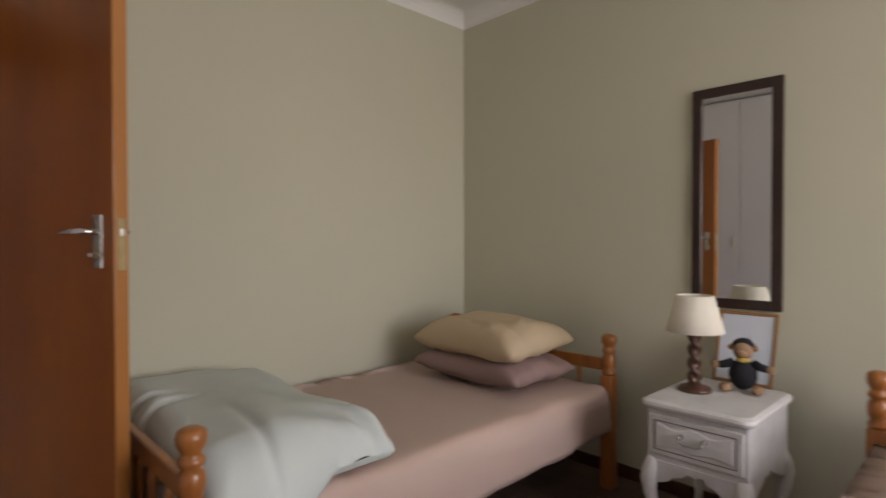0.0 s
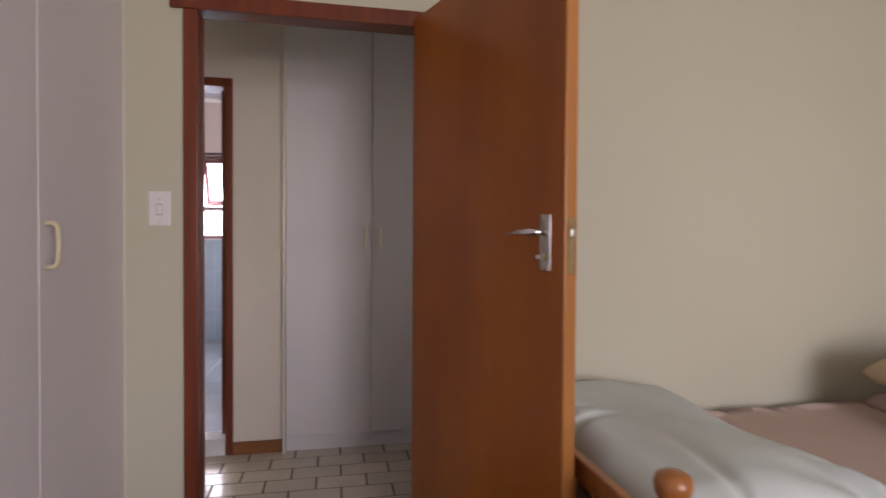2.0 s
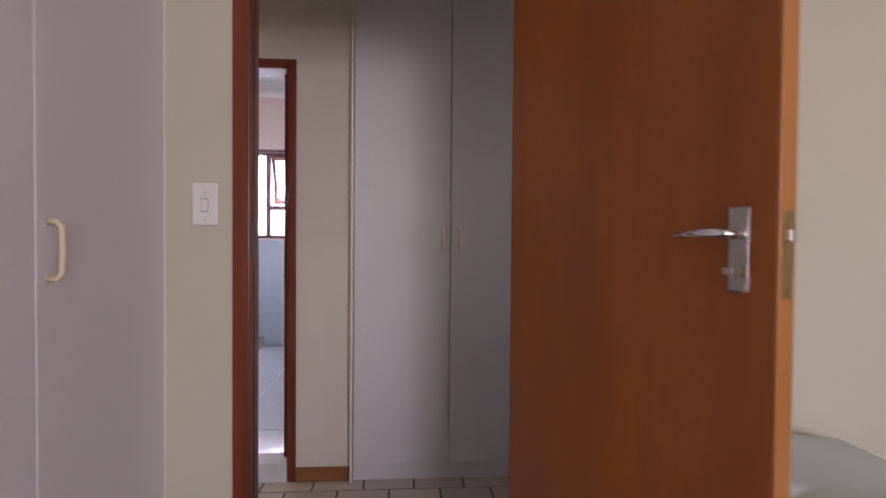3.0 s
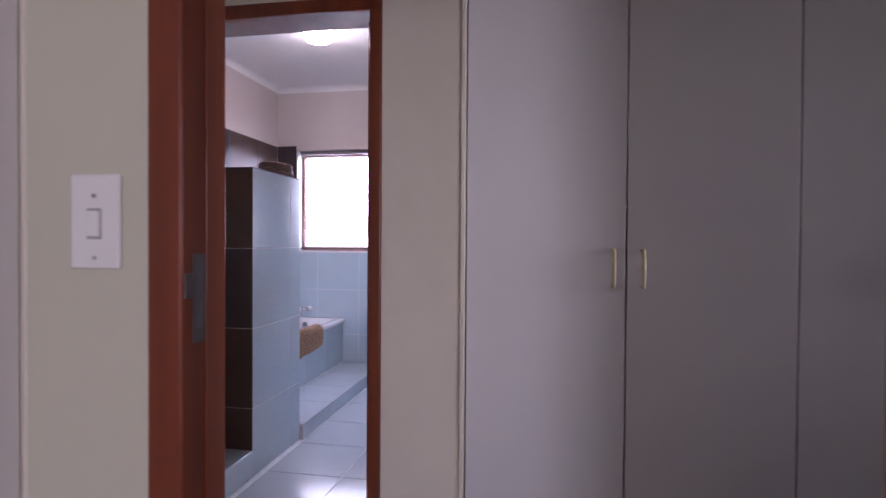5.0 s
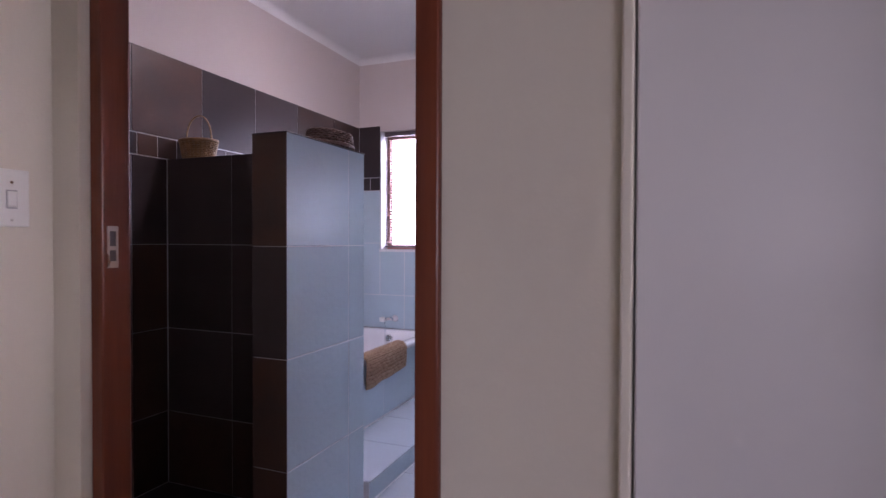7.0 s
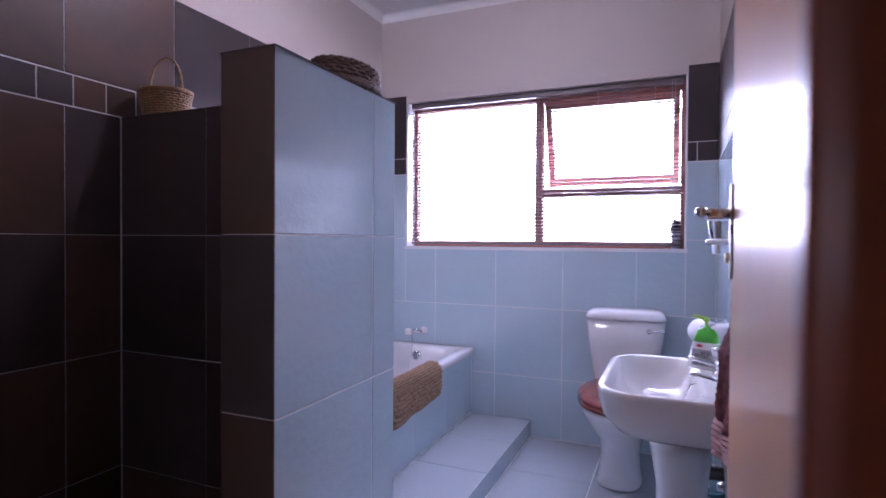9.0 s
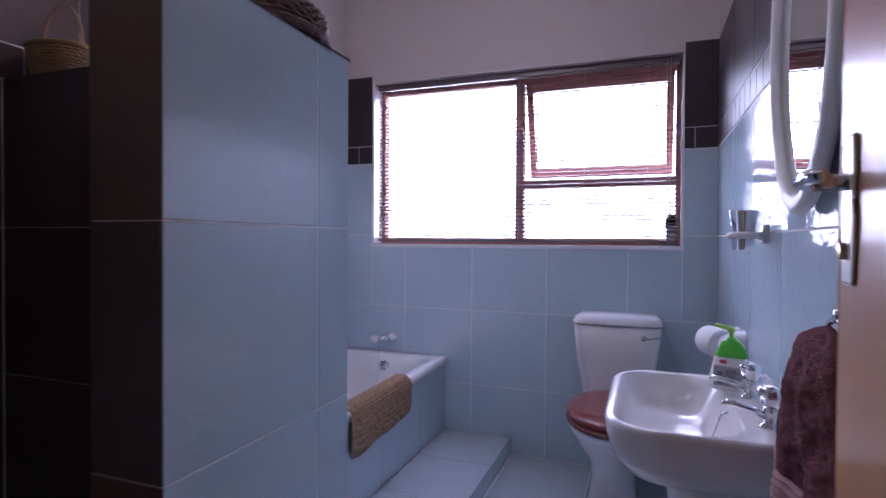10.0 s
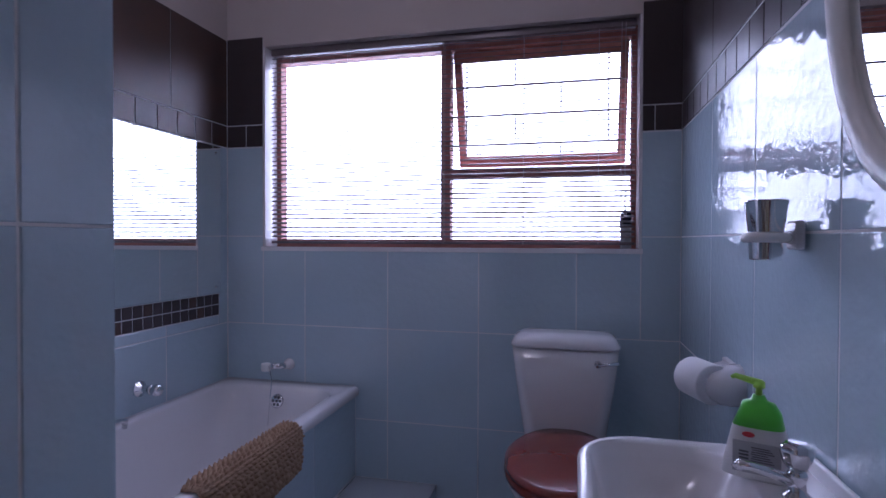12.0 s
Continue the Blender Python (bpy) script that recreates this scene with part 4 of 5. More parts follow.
tube(bm, [(-hx + 0.080, -0.10 + 0.03, 0.580), (-hx + 0.088, -0.10 + 0.035, 0.604), (-hx + 0.09, -0.10 + 0.06, 0.612), (-hx + 0.09, -0.10 + 0.20, 0.612), (-hx + 0.088, -0.10 + 0.225, 0.604), (-hx + 0.080, -0.10 + 0.23, 0.580)], 0.009, 10)
part("grab_handle", bm, M_CHROME, tub, "chrome grab handle", True)
bm = bmesh.new()
tube(bm, [(-0.040, hy - 0.135, 0.42), (-0.044, hy - 0.11, 0.53), (-0.050, hy - 0.085, 0.60), (-0.066, hy - 0.074, 0.645)], 0.0018, 6)
part("plug_chain", bm, M_CHROME, tub)
panel = structure("bath_panel", boxes((-1.935, -1.926, NY1, BN, 0.18, 0.556)), M_LGROUT, "pale blue tiled front of the bath", "bath panel")

sp = thing("bath_spout", -2.285, BN - 0.006, 0.662, "white wall spout with plug over the bath", "tap")
bm = bmesh.new()
lathe(bm, [(0.026, 0), (0.026, 0.006), (0.018, 0.012), (0.016, 0.04)], pose(0.04, 0, 0, 90), 16)
part("rose", bm, M_CERAMIC, sp, "", True)
bm = bmesh.new()
tube(bm, [(0.04, -0.035, 0), (0.01, -0.060, 0.002), (-0.02, -0.072, -0.002)], [0.014, 0.013, 0.012], 12)
part("spout", bm, M_CHROME, sp, "", True)
bm = bmesh.new()
lathe(bm, [(0.018, 0), (0.021, 0.004), (0.021, 0.03), (0.018, 0.034)], pose(-0.035, -0.073, -0.020), 14)
part("plug", bm, M_PLASTIC, sp, "white plug hung on the tap", True)

tp = thing("bath_tap", BW + 0.008, 5.722, 0.670, "chrome wall tap above the bath", "tap")
bm = bmesh.new()
lathe(bm, [(0.030, 0), (0.029, 0.006), (0.016, 0.012), (0.014, 0.045), (0.018, 0.050), (0.018, 0.058)], pose(0, 0, 0, 0, 90), 18)
part("body", bm, M_CHROME, tp, "", True)
bm = bmesh.new()
lathe(bm, [(0.012, 0), (0.020, 0.008), (0.022, 0.02), (0.019, 0.034), (0.010, 0.04)], pose(0.056, 0, 0, 0, 90), 10)
part("knob", bm, M_CHROME, tp, "", True)

bmir = thing("bath_mirror", BW + 0.0065, 5.50, 1.312, "frameless mirror set in the tiles above the bath", "mirror")
part("mirror_glass", boxes((0, 0.004, -0.70, 0.70, -0.330, 0.330)), M_MIRROR, bmir)
for yy in (-0.66, 0.67):
    for zz in (-0.30, 0.30):
        bm = bmesh.new()
        lathe(bm, [(0.007, 0), (0.006, 0.003), (0, 0.004)], pose(0.004, yy, zz, 0, 90), 8)
        part("mirror_screw", bm, M_CHROME, bmir)


def bath_mat():
    """A thick looped mat that hangs over the front rim of the bath: a sheet with a pile of knobbly loops."""
    bm = bmesh.new()
    y0, y1, nu, nv = 5.205, 5.712, 130, 84
    path = [(-1.958, 0.586), (-1.945, 0.588), (-1.925, 0.589), (-1.910, 0.588), (-1.901, 0.580), (-1.898, 0.562), (-1.898, 0.52), (-1.899, 0.47), (-1.902, 0.412)]

    def at(v):
        q = v * (len(path) - 1)
        i = min(int(q), len(path) - 2)
        f = q - i
        return (path[i][0] * (1 - f) + path[i + 1][0] * f, path[i][1] * (1 - f) + path[i + 1][1] * f)

    outer, inner = [], []
    for i in range(nu + 1):
        u = i / nu
        ro, ri = [], []
        for j in range(nv + 1):
            v = j / nv
            x, z = at(v)
            turn = min(1.0, max(0.0, (v - 0.30) / 0.28)) * math.pi / 2
            nxx, nzz = math.sin(turn), math.cos(turn)
            y = y0 + (y1 - y0) * u + 0.010 * noise.noise(Vector((v * 3, u * 2, 1)))
            z += (0.014 * noise.noise(Vector((u * 4, 1, 7))) + 0.030 * u * u) * max(0.0, v - 0.5) * 2
            edge = min(1.0, min(u, 1 - u) * 22, min(v, 1 - v) * 14)
            row = int(v * 18)
            knob = abs(math.sin(v * 18 * math.pi)) * abs(math.sin((u * 24 + 0.5 * (row % 2) + 0.25 * noise.noise(Vector((u * 9, v * 9, 3)))) * math.pi))
            thick = 0.004 + edge ** 0.5 * (0.008 + 0.016 * knob + 0.006 * noise.noise(Vector((u * 22, v * 18, 6))))
            ro.append(bm.verts.new((x + nxx * thick, y, z + nzz * thick)))
            ri.append(bm.verts.new((x, y, z)))
        outer.append(ro), inner.append(ri)
    for i in range(nu):
        for j in range(nv):
            bm.faces.new((outer[i][j], outer[i + 1][j], outer[i + 1][j + 1], outer[i][j + 1]))
            bm.faces.new((inner[i][j], inner[i][j + 1], inner[i + 1][j + 1], inner[i + 1][j]))
    for i in range(nu):
        for j in (0, nv):
            bm.faces.new((outer[i][j], inner[i][j], inner[i + 1][j], outer[i + 1][j]))
    for j in range(nv):
        for i in (0, nu):
            bm.faces.new((outer[i][j], outer[i][j + 1], inner[i][j + 1], inner[i][j]))
    bmesh.ops.recalc_face_normals(bm, faces=bm.faces)
    return tagged(link("bath_mat", bm, M_RUG, True), "tan looped bath mat hanging over the bath rim", "bath mat")


bath_mat()

# ---- toilet ----
tl = thing("toilet", -1.025, 6.0, FB, "white ceramic toilet with a red-brown seat", "toilet")
bm = bmesh.new()
loft(bm, [rrect(0, 0.155, 0.136, 0.080, 0.045, 0.345), rrect(0, 0.155, 0.150, 0.086, 0.05, 0.40), rrect(0, 0.155, 0.178, 0.092, 0.05, 0.58), rrect(0, 0.155, 0.195, 0.098, 0.05, 0.735)])
cis = part("cistern", bm, M_CERAMIC, tl, "", True)
bm = bmesh.new()
loft(bm, [rrect(0, 0.153, 0.190, 0.096, 0.05, 0.737), rrect(0, 0.153, 0.199, 0.103, 0.055, 0.740), rrect(0, 0.153, 0.199, 0.103, 0.055, 0.748), rrect(0, 0.153, 0.186, 0.096, 0.06, 0.774), rrect(0, 0.153, 0.164, 0.080, 0.06, 0.786), rrect(0, 0.153, 0.08, 0.04, 0.02, 0.790)])
part("cistern_lid", bm, M_CERAMIC, tl, "", True)
bm = bmesh.new()
lathe(bm, [(0.013, 0), (0.014, 0.004), (0.010, 0.010), (0.010, 0.018)], pose(0.118, 0.062, 0.690, 90), 14)
tube(bm, [(0.118, 0.046, 0.690), (0.145, 0.042, 0.693), (0.190, 0.040, 0.700)], [0.006, 0.005, 0.006], 10)
part("flush_lever", bm, M_CHROME, cis, "chrome flush lever", True)
bm = bmesh.new()
loft(bm, [oval(0, -0.10, 0.105, 0.165, 0.0, sq=2.6), oval(0, -0.10, 0.108, 0.17, 0.012, sq=2.6), oval(0, -0.09, 0.095, 0.15, 0.05, sq=2.4), oval(0, -0.09, 0.092, 0.145, 0.14), oval(0, -0.11, 0.105, 0.17, 0.22), oval(0, -0.16, 0.145, 0.23, 0.30), oval(0, -0.185, 0.172, 0.262, 0.365), oval(0, -0.19, 0.178, 0.270, 0.385), oval(0, -0.19, 0.172, 0.264, 0.392)])
part("bowl", bm, M_CERAMIC, tl, "", True)
part("bowl_shelf", boxes((-0.11, 0.11, -0.02, 0.235, 0.30, 0.350), bevel=0.02, seg=3), M_CERAMIC, tl)
bm = bmesh.new()
loft(bm, [oval(0, -0.185, 0.176, 0.268, 0.394), oval(0, -0.185, 0.186, 0.278, 0.400), oval(0, -0.185, 0.187, 0.279, 0.410), oval(0, -0.185, 0.182, 0.272, 0.416)])
part("seat", bm, M_SEAT, tl, "glossy red-brown seat", True)
bm = bmesh.new()
loft(bm, [oval(0, -0.18, 0.180, 0.268, 0.418), oval(0, -0.18, 0.186, 0.275, 0.422), oval(0, -0.18, 0.186, 0.275, 0.432), oval(0, -0.18, 0.172, 0.256, 0.443), oval(0, -0.18, 0.12, 0.18, 0.450), oval(0, -0.18, 0.04, 0.06, 0.452)])
part("seat_lid", bm, M_SEAT, tl, "closed red-brown lid", True)

# ---- basin ----
bs = thing("basin", -0.601, 4.882, FB + 0.009, "white ceramic pedestal basin with rounded corners", "basin")


def brect(x0, x1, hy_, r, z, dy=0.0):
    x0 *= 0.945
    return rrect((x0 + x1) / 2, dy, (x1 - x0) / 2, hy_, r, z, 6)


bm = bmesh.new()
loft(bm, [brect(-0.26, 0, 0.12, 0.06, 0.585), brect(-0.30, 0, 0.16, 0.07, 0.590), brect(-0.355, 0, 0.215, 0.08, 0.615), brect(-0.392, 0, 0.255, 0.11, 0.655), brect(-0.405, 0, 0.270, 0.112, 0.700), brect(-0.409, 0, 0.275, 0.114, 0.728), brect(-0.408, 0, 0.275, 0.114, 0.738), brect(-0.402, -0.003, 0.270, 0.110, 0.743), brect(-0.393, -0.008, 0.262, 0.103, 0.742), brect(-0.388, -0.112, 0.256, 0.085, 0.741), brect(-0.384, -0.118, 0.251, 0.085, 0.736), brect(-0.376, -0.130, 0.240, 0.085, 0.712), brect(-0.355, -0.15, 0.212, 0.09, 0.668), brect(-0.31, -0.17, 0.12, 0.045, 0.648)], cap0=True)
part("bowl", bm, M_CERAMIC, bs, "", True)
bm = boxes((-0.010, 0.0, -0.235, 0.235, 0.735, 0.768), bevel=0.004, seg=3)
part("splash_upstand", bm, M_CERAMIC, bs)
bm = bmesh.new()
loft(bm, [oval(-0.17, 0, 0.085, 0.105, -0.022, sq=2.6), oval(-0.17, 0, 0.082, 0.10, 0.03, sq=2.6), oval(-0.165, 0, 0.070, 0.082, 0.20), oval(-0.165, 0, 0.070, 0.082, 0.42), oval(-0.17, 0, 0.085, 0.105, 0.54), oval(-0.18, 0, 0.11, 0.14, 0.60)])
part("pedestal", bm, M_CERAMIC, bs, "", True)
bm = bmesh.new()
lathe(bm, [(0.020, 0), (0.020, 0.003), (0.0, 0.003)], pose(-0.235, 0, 0.6482), 14)
part("drain", bm, M_CHROME, bs)


for yy in (-0.075, 0.085):
    bm = bmesh.new()
    lathe(bm, [(0.016, 0.0), (0.016, 0.008), (0.010, 0.012), (0.010, 0.040), (0.013, 0.042), (0.013, 0.062), (0.008, 0.066)], pose(-0.001, yy, 0.40, 0, -90), 12)
    valve = part("stop_valve", bm, M_CHROME, bs, "chrome angle valve on the wall", True)
    bm = bmesh.new()
    tube(bm, [(-0.050, yy, 0.41), (-0.052, yy, 0.47), (-0.058, yy * 0.95, 0.54), (-0.066, yy * 0.9, 0.63)], 0.006, 8)
    part("supply_hose", bm, M_STEEL, valve, "braided steel hose", True)
bm = bmesh.new()
tube(bm, [(-0.18, 0.0, 0.60), (-0.18, 0.0, 0.52), (-0.15, 0.0, 0.475), (-0.10, 0.0, 0.47), (-0.04, 0.0, 0.475), (-0.001, 0.0, 0.475)], 0.019, 12)
part("waste_pipe", bm, M_DULL, bs, "dark waste pipe to the wall", True)


def pillar_tap(y, label):
    t = thing("basin_tap", -0.668, y, FB + 0.751, label, "tap")
    t.scale = (0.9, 0.9, 0.78)
    bm = bmesh.new()
    lathe(bm, [(0.023, 0), (0.022, 0.006), (0.014, 0.012), (0.013, 0.035), (0.016, 0.042), (0.014, 0.050), (0.008, 0.056)], None, 18)
    part("body", bm, M_CHROME, t, "", True)
    bm = bmesh.new()
    tube(bm, [(-0.005, 0, 0.030), (-0.04, 0.002, 0.044), (-0.07, 0.004, 0.052), (-0.086, 0.005, 0.053), (-0.091, 0.005, 0.045)], [0.011, 0.010, 0.009, 0.010, 0.010], 12)
    part("spout", bm, M_CHROME, t, "", True)
    bm = bmesh.new()
    rings = []
    for r, z in ((0.008, 0.052), (0.015, 0.058), (0.021, 0.070), (0.025, 0.088), (0.024, 0.100), (0.018, 0.105)):
        rings.append([(r * (1 + 0.09 * math.cos(6 * a)) * math.cos(a), r * (1 + 0.09 * math.cos(6 * a)) * math.sin(a), z) for a in [2 * math.pi * i / 24 for i in range(24)]])
    loft(bm, rings)
    k = part("knob", bm, M_CHROME, t, "fluted chrome knob", True)
    bm = bmesh.new()
    lathe(bm, [(0.014, 0.105), (0.013, 0.108), (0, 0.109)], None, 14)
    part("knob_cap", bm, M_CHROME, k)
    return t


pillar_tap(4.722, "chrome pillar tap with fluted knob on the basin")
pillar_tap(4.945, "second chrome pillar tap on the basin")
bm = bmesh.new()
tube(bm, [(-0.735, 4.790, FB + 0.754), (-0.748, 4.785, FB + 0.750), (-0.762, 4.79, FB + 0.700), (-0.785, 4.81, FB + 0.668)], 0.003, 6)
tagged(link("basin_plug_chain", bm, M_CHROME, True), "chrome plug chain lying in the basin", "chain")

sb = thing("soap_dispenser", -0.700, 5.015, FB + 0.751, "white and green pump bottle of hand soap on the basin", "soap bottle", -22)
sb.scale = (1.0, 1.0, 0.90)
bm = bmesh.new()
loft(bm, [oval(0, 0, 0.052, 0.022, 0.0, sq=3), oval(0, 0, 0.054, 0.024, 0.004, sq=3), oval(0, 0, 0.048, 0.023, 0.04, sq=3), oval(0, 0, 0.038, 0.021, 0.09, sq=3), oval(0.003, 0, 0.028, 0.018, 0.118, sq=3)])
part("bottle", bm, M_PLASTIC, sb, "", True)
bm = bmesh.new()
bmv = [oval(0.000, 0, 0.0375, 0.0218, 0.092, sq=3), oval(0.002, 0, 0.0305, 0.0198, 0.118, sq=3), oval(0.000, 0, 0.024, 0.017, 0.134, sq=2.6), oval(0.000, 0, 0.012, 0.011, 0.139), oval(0, 0, 0.009, 0.009, 0.148)]
loft(bm, bmv)
part("collar", bm, M_GREEN, sb, "bright green shoulder", True)
bm = bmesh.new()
lathe(bm, [(0.005, 0.146), (0.005, 0.160), (0.009, 0.162), (0.009, 0.172), (0.004, 0.176)], None, 12)
tube(bm, [(0.0, 0, 0.170), (-0.018, 0, 0.174), (-0.034, 0, 0.178), (-0.040, 0, 0.174)], [0.007, 0.006, 0.005, 0.0035], 8)
part("pump", bm, M_LIME, sb, "lime green pump head", True)
lab = part("label", boxes((-0.034, 0.034, -0.0252, -0.0235, 0.012, 0.068)), M_GREYINK, sb, "grey printed back label")
bm = bmesh.new()
for k in range(7):
    box(bm, -0.008 + (k % 3) * 0.001, 0.025 - (k % 4) * 0.003, -0.0258, -0.0250, 0.034 + k * 0.004, 0.0358 + k * 0.004)
for k in range(6):
    box(bm, -0.025, -0.011, -0.0258, -0.0250, 0.018 + k * 0.006, 0.0215 + k * 0.006)
for k in range(4):
    box(bm, -0.006 + k * 0.008, -0.001 + k * 0.008, -0.0258, -0.0250, 0.018, 0.025)
part("print", bm, M_INK_SHADE, lab)
bm = bmesh.new()
lathe(bm, [(0.0085, 0), (0.008, 0.001), (0, 0.001)], pose(-0.012, -0.0225, 0.080, 90) @ Matrix.Diagonal((1.1, 0.6, 1, 1)), 16)
part("badge", bm, M_RED, lab)

# ---- east wall fittings ----
om = thing("oval_mirror", BE - 0.008, 4.738, 1.652, "oval mirror in a white rounded frame", "mirror")
bm = bmesh.new()
nr, ns = 64, 12
rows = []
for i in range(nr):
    a = 2 * math.pi * i / nr
    cy, cz = 0.222 * math.cos(a), 0.362 * math.sin(a)
    row = []
    for k in range(ns):
        b = 2 * math.pi * k / ns
        d, w = 0.021 * math.cos(b), -0.016 + 0.016 * math.sin(b)
        nn = Vector((0, math.cos(a) / 0.222, math.sin(a) / 0.362)).normalized()
        row.append(bm.verts.new((w, cy + nn.y * d, cz + nn.z * d)))
    rows.append(row)
for i in range(nr):
    for k in range(ns):
        bm.faces.new((rows[i][k], rows[i][(k + 1) % ns], rows[(i + 1) % nr][(k + 1) % ns], rows[(i + 1) % nr][k]))
bmesh.ops.recalc_face_normals(bm, faces=bm.faces)
part("rim", bm, M_PLASTIC, om, "white rounded oval rim", True)
bm = bmesh.new()
loft(bm, [[(-0.012, p0[0], p0[1]) for p0 in oval(0, 0, 0.212, 0.352, 0, 64)], [(-0.006, p0[0], p0[1]) for p0 in oval(0, 0, 0.212, 0.352, 0, 64)]])
part("mirror_glass", bm, M_MIRROR, om)

th = thing("tumbler_holder", BE - 0.006, 5.130, 1.232, "white ceramic tumbler bracket on the tiled wall", "bracket")
part("wall_block", boxes((-0.016, 0, -0.026, 0.026, -0.022, 0.030), bevel=0.006, seg=3), M_CERAMIC, th)
bm = bmesh.new()
tube(bm, [(-0.010, 0.0, 0.0), (-0.028, -0.004, 0.0)], [0.014, 0.010], 10)
tor = []
for i in range(32):
    a = 2 * math.pi * i / 32
    tor.append([(-0.060 + (0.0345 + 0.007 * math.cos(b)) * math.cos(a), -0.012 + (0.0345 + 0.007 * math.cos(b)) * math.sin(a), 0.009 * math.sin(b)) for b in [2 * math.pi * k / 8 for k in range(8)]])
tv = [[bm.verts.new(q) for q in r] for r in tor]
for i in range(32):
    for k in range(8):
        bm.faces.new((tv[i][k], tv[(i + 1) % 32][k], tv[(i + 1) % 32][(k + 1) % 8], tv[i][(k + 1) % 8]))
bmesh.ops.recalc_face_normals(bm, faces=bm.faces)
part("ring", bm, M_CERAMIC, th, "", True)
cup = thing("tumbler", BE - 0.066, 5.118, 1.192, "polished metal tumbler in the bracket", "tumbler")
bm = bmesh.new()
lathe(bm, [(0.029, 0), (0.030, 0.003), (0.033, 0.063), (0.041, 0.125), (0.042, 0.128), (0.040, 0.128), (0.031, 0.063), (0.028, 0.006), (0.0, 0.006)], None, 32)
part("cup", bm, M_CHROME, cup, "", True)
cup.scale = (0.86, 0.86, 0.83)

tr = thing("toilet_roll_holder", BE - 0.006, 5.545, 0.872, "white toilet roll holder with roll on the wall", "toilet roll")
part("wall_plate", boxes((-0.012, 0, -0.055, 0.055, -0.055, 0.050), bevel=0.010, seg=3), M_CERAMIC, tr)
bm = bmesh.new()
loft(bm, [[(-0.010, y, z) for y, z, _ in rrect(0, 0, 0.045, 0.045, 0.02, 0)], [(-0.05, y, z) for y, z, _ in rrect(-0.01, -0.002, 0.040, 0.038, 0.02, 0)], [(-0.085, y, z) for y, z, _ in rrect(-0.02, 0.0, 0.022, 0.020, 0.012, 0)]])
bmesh.ops.recalc_face_normals(bm, faces=bm.faces)
part("arm", bm, M_CERAMIC, tr, "", True)
bm = bmesh.new()
lathe(bm, [(0.019, -0.048), (0.047, -0.050), (0.049, -0.046), (0.049, 0.046), (0.047, 0.050), (0.019, 0.048), (0.019, -0.048)], pose(-0.080, -0.045, 0.006, 90, 0, 20), 32)
for f in [f for f in bm.faces if len(f.verts) > 4]:
    bm.faces.remove(f)
part("roll", bm, M_TP, tr, "white paper roll", True)
bm = bmesh.new()
tube(bm, [(0.0, -0.048, 0.0), (-0.022, -0.066, 0.001), (-0.045, -0.086, 0.002), (-0.066, -0.100, 0.004), (-0.078, -0.107, 0.005)], [0.052, 0.050, 0.044, 0.032, 0.016], 20)
part("side_cheek", bm, M_CERAMIC, tr, "rounded ceramic cheek at the end of the roll", True)


def towel():
    """A terry towel that hangs in folds from a ring on the wall."""
    t = thing("towel_ring", BE - 0.006, 4.425, 1.085, "plum terry towel hanging from a wall ring", "towel")
    bm = bmesh.new()
    lathe(bm, [(0.022, 0), (0.021, 0.006), (0.010, 0.012), (0.010, 0.045)], pose(0, 0, 0.02, 0, -90), 14)
    tube(bm, [(-0.04, 0.06 * math.cos(a), -0.035 + 0.05 * math.sin(a)) for a in [2 * math.pi * i / 24 for i in range(25)]], 0.005, 8)
    part("ring", bm, M_CHROME, t, "", True)
    for name, z0, z1, material, label in (("towel", 0.0, -0.225, M_TOWEL, "plum terry cloth"), ("towel_border", -0.225, -0.295, M_TRIM, "paler ribbed border")):
        bm = bmesh.new()
        n, rows = 130, []
        for k in range(61):
            z = z0 + (z1 - z0) * k / 60
            d = -z / 0.295
            spread = 0.085 + 0.125 * d ** 0.8
            row = []
            for i in range(n):
                a = 2 * math.pi * i / n
                fold = 1 + 0.20 * d * math.sin(5 * a + 1.2 * d) + 0.10 * math.sin(9 * a + 2 * d)
                bulk = 0.030 + 0.016 * math.sin(min(1, d * 2.0) * math.pi / 2)
                top = min(1.0, 0.25 + (d * 7) ** 0.5) if d < 0.1 else 1.0
                y = spread * math.cos(a) * (1 + 0.05 * math.sin(4 * a)) * top
                x = -0.052 + bulk * math.sin(a) * fold * top
                if name == "towel_border":
                    x += 0.004 * math.sin(k * 0.64)
                w = noise.noise(Vector((x * 22, y * 22, z * 16)))
                pile = 0.0035 * noise.noise(Vector((x * 150, y * 150, z * 150)))
                row.append((min(x + 0.012 * w + pile * math.sin(a), -0.006), y + 0.010 * w + pile * math.cos(a), z - 0.015 * math.sin(3 * a) * d + 0.01 * w * (1 - d)))
            rows.append(row)
        loft(bm, rows)
        bmesh.ops.recalc_face_normals(bm, faces=bm.faces)
        part(name, bm, material, t, label, True)


towel()

bk = thing("bucket", -0.668, 5.27, FB, "teal oval plastic bucket on the floor beside the basin", "bucket")
bm = bmesh.new()
lathe(bm, [(0.085, 0.0), (0.09, 0.004), (0.115, 0.295), (0.127, 0.298), (0.127, 0.308), (0.112, 0.307), (0.086, 0.010), (0, 0.010)], Matrix.Diagonal((0.52, 1, 1, 1)), 28)
part("pail", bm, M_TEAL, bk, "", True)
bm = bmesh.new()
tube(bm, [(0.012 * math.sin(a) - 0.012, 0.120 * math.cos(a), 0.295 - 0.05 * math.sin(a)) for a in [math.pi * k / 12 for k in range(13)]], 0.004, 8)
part("bail", bm, M_STEEL, bk, "", True)

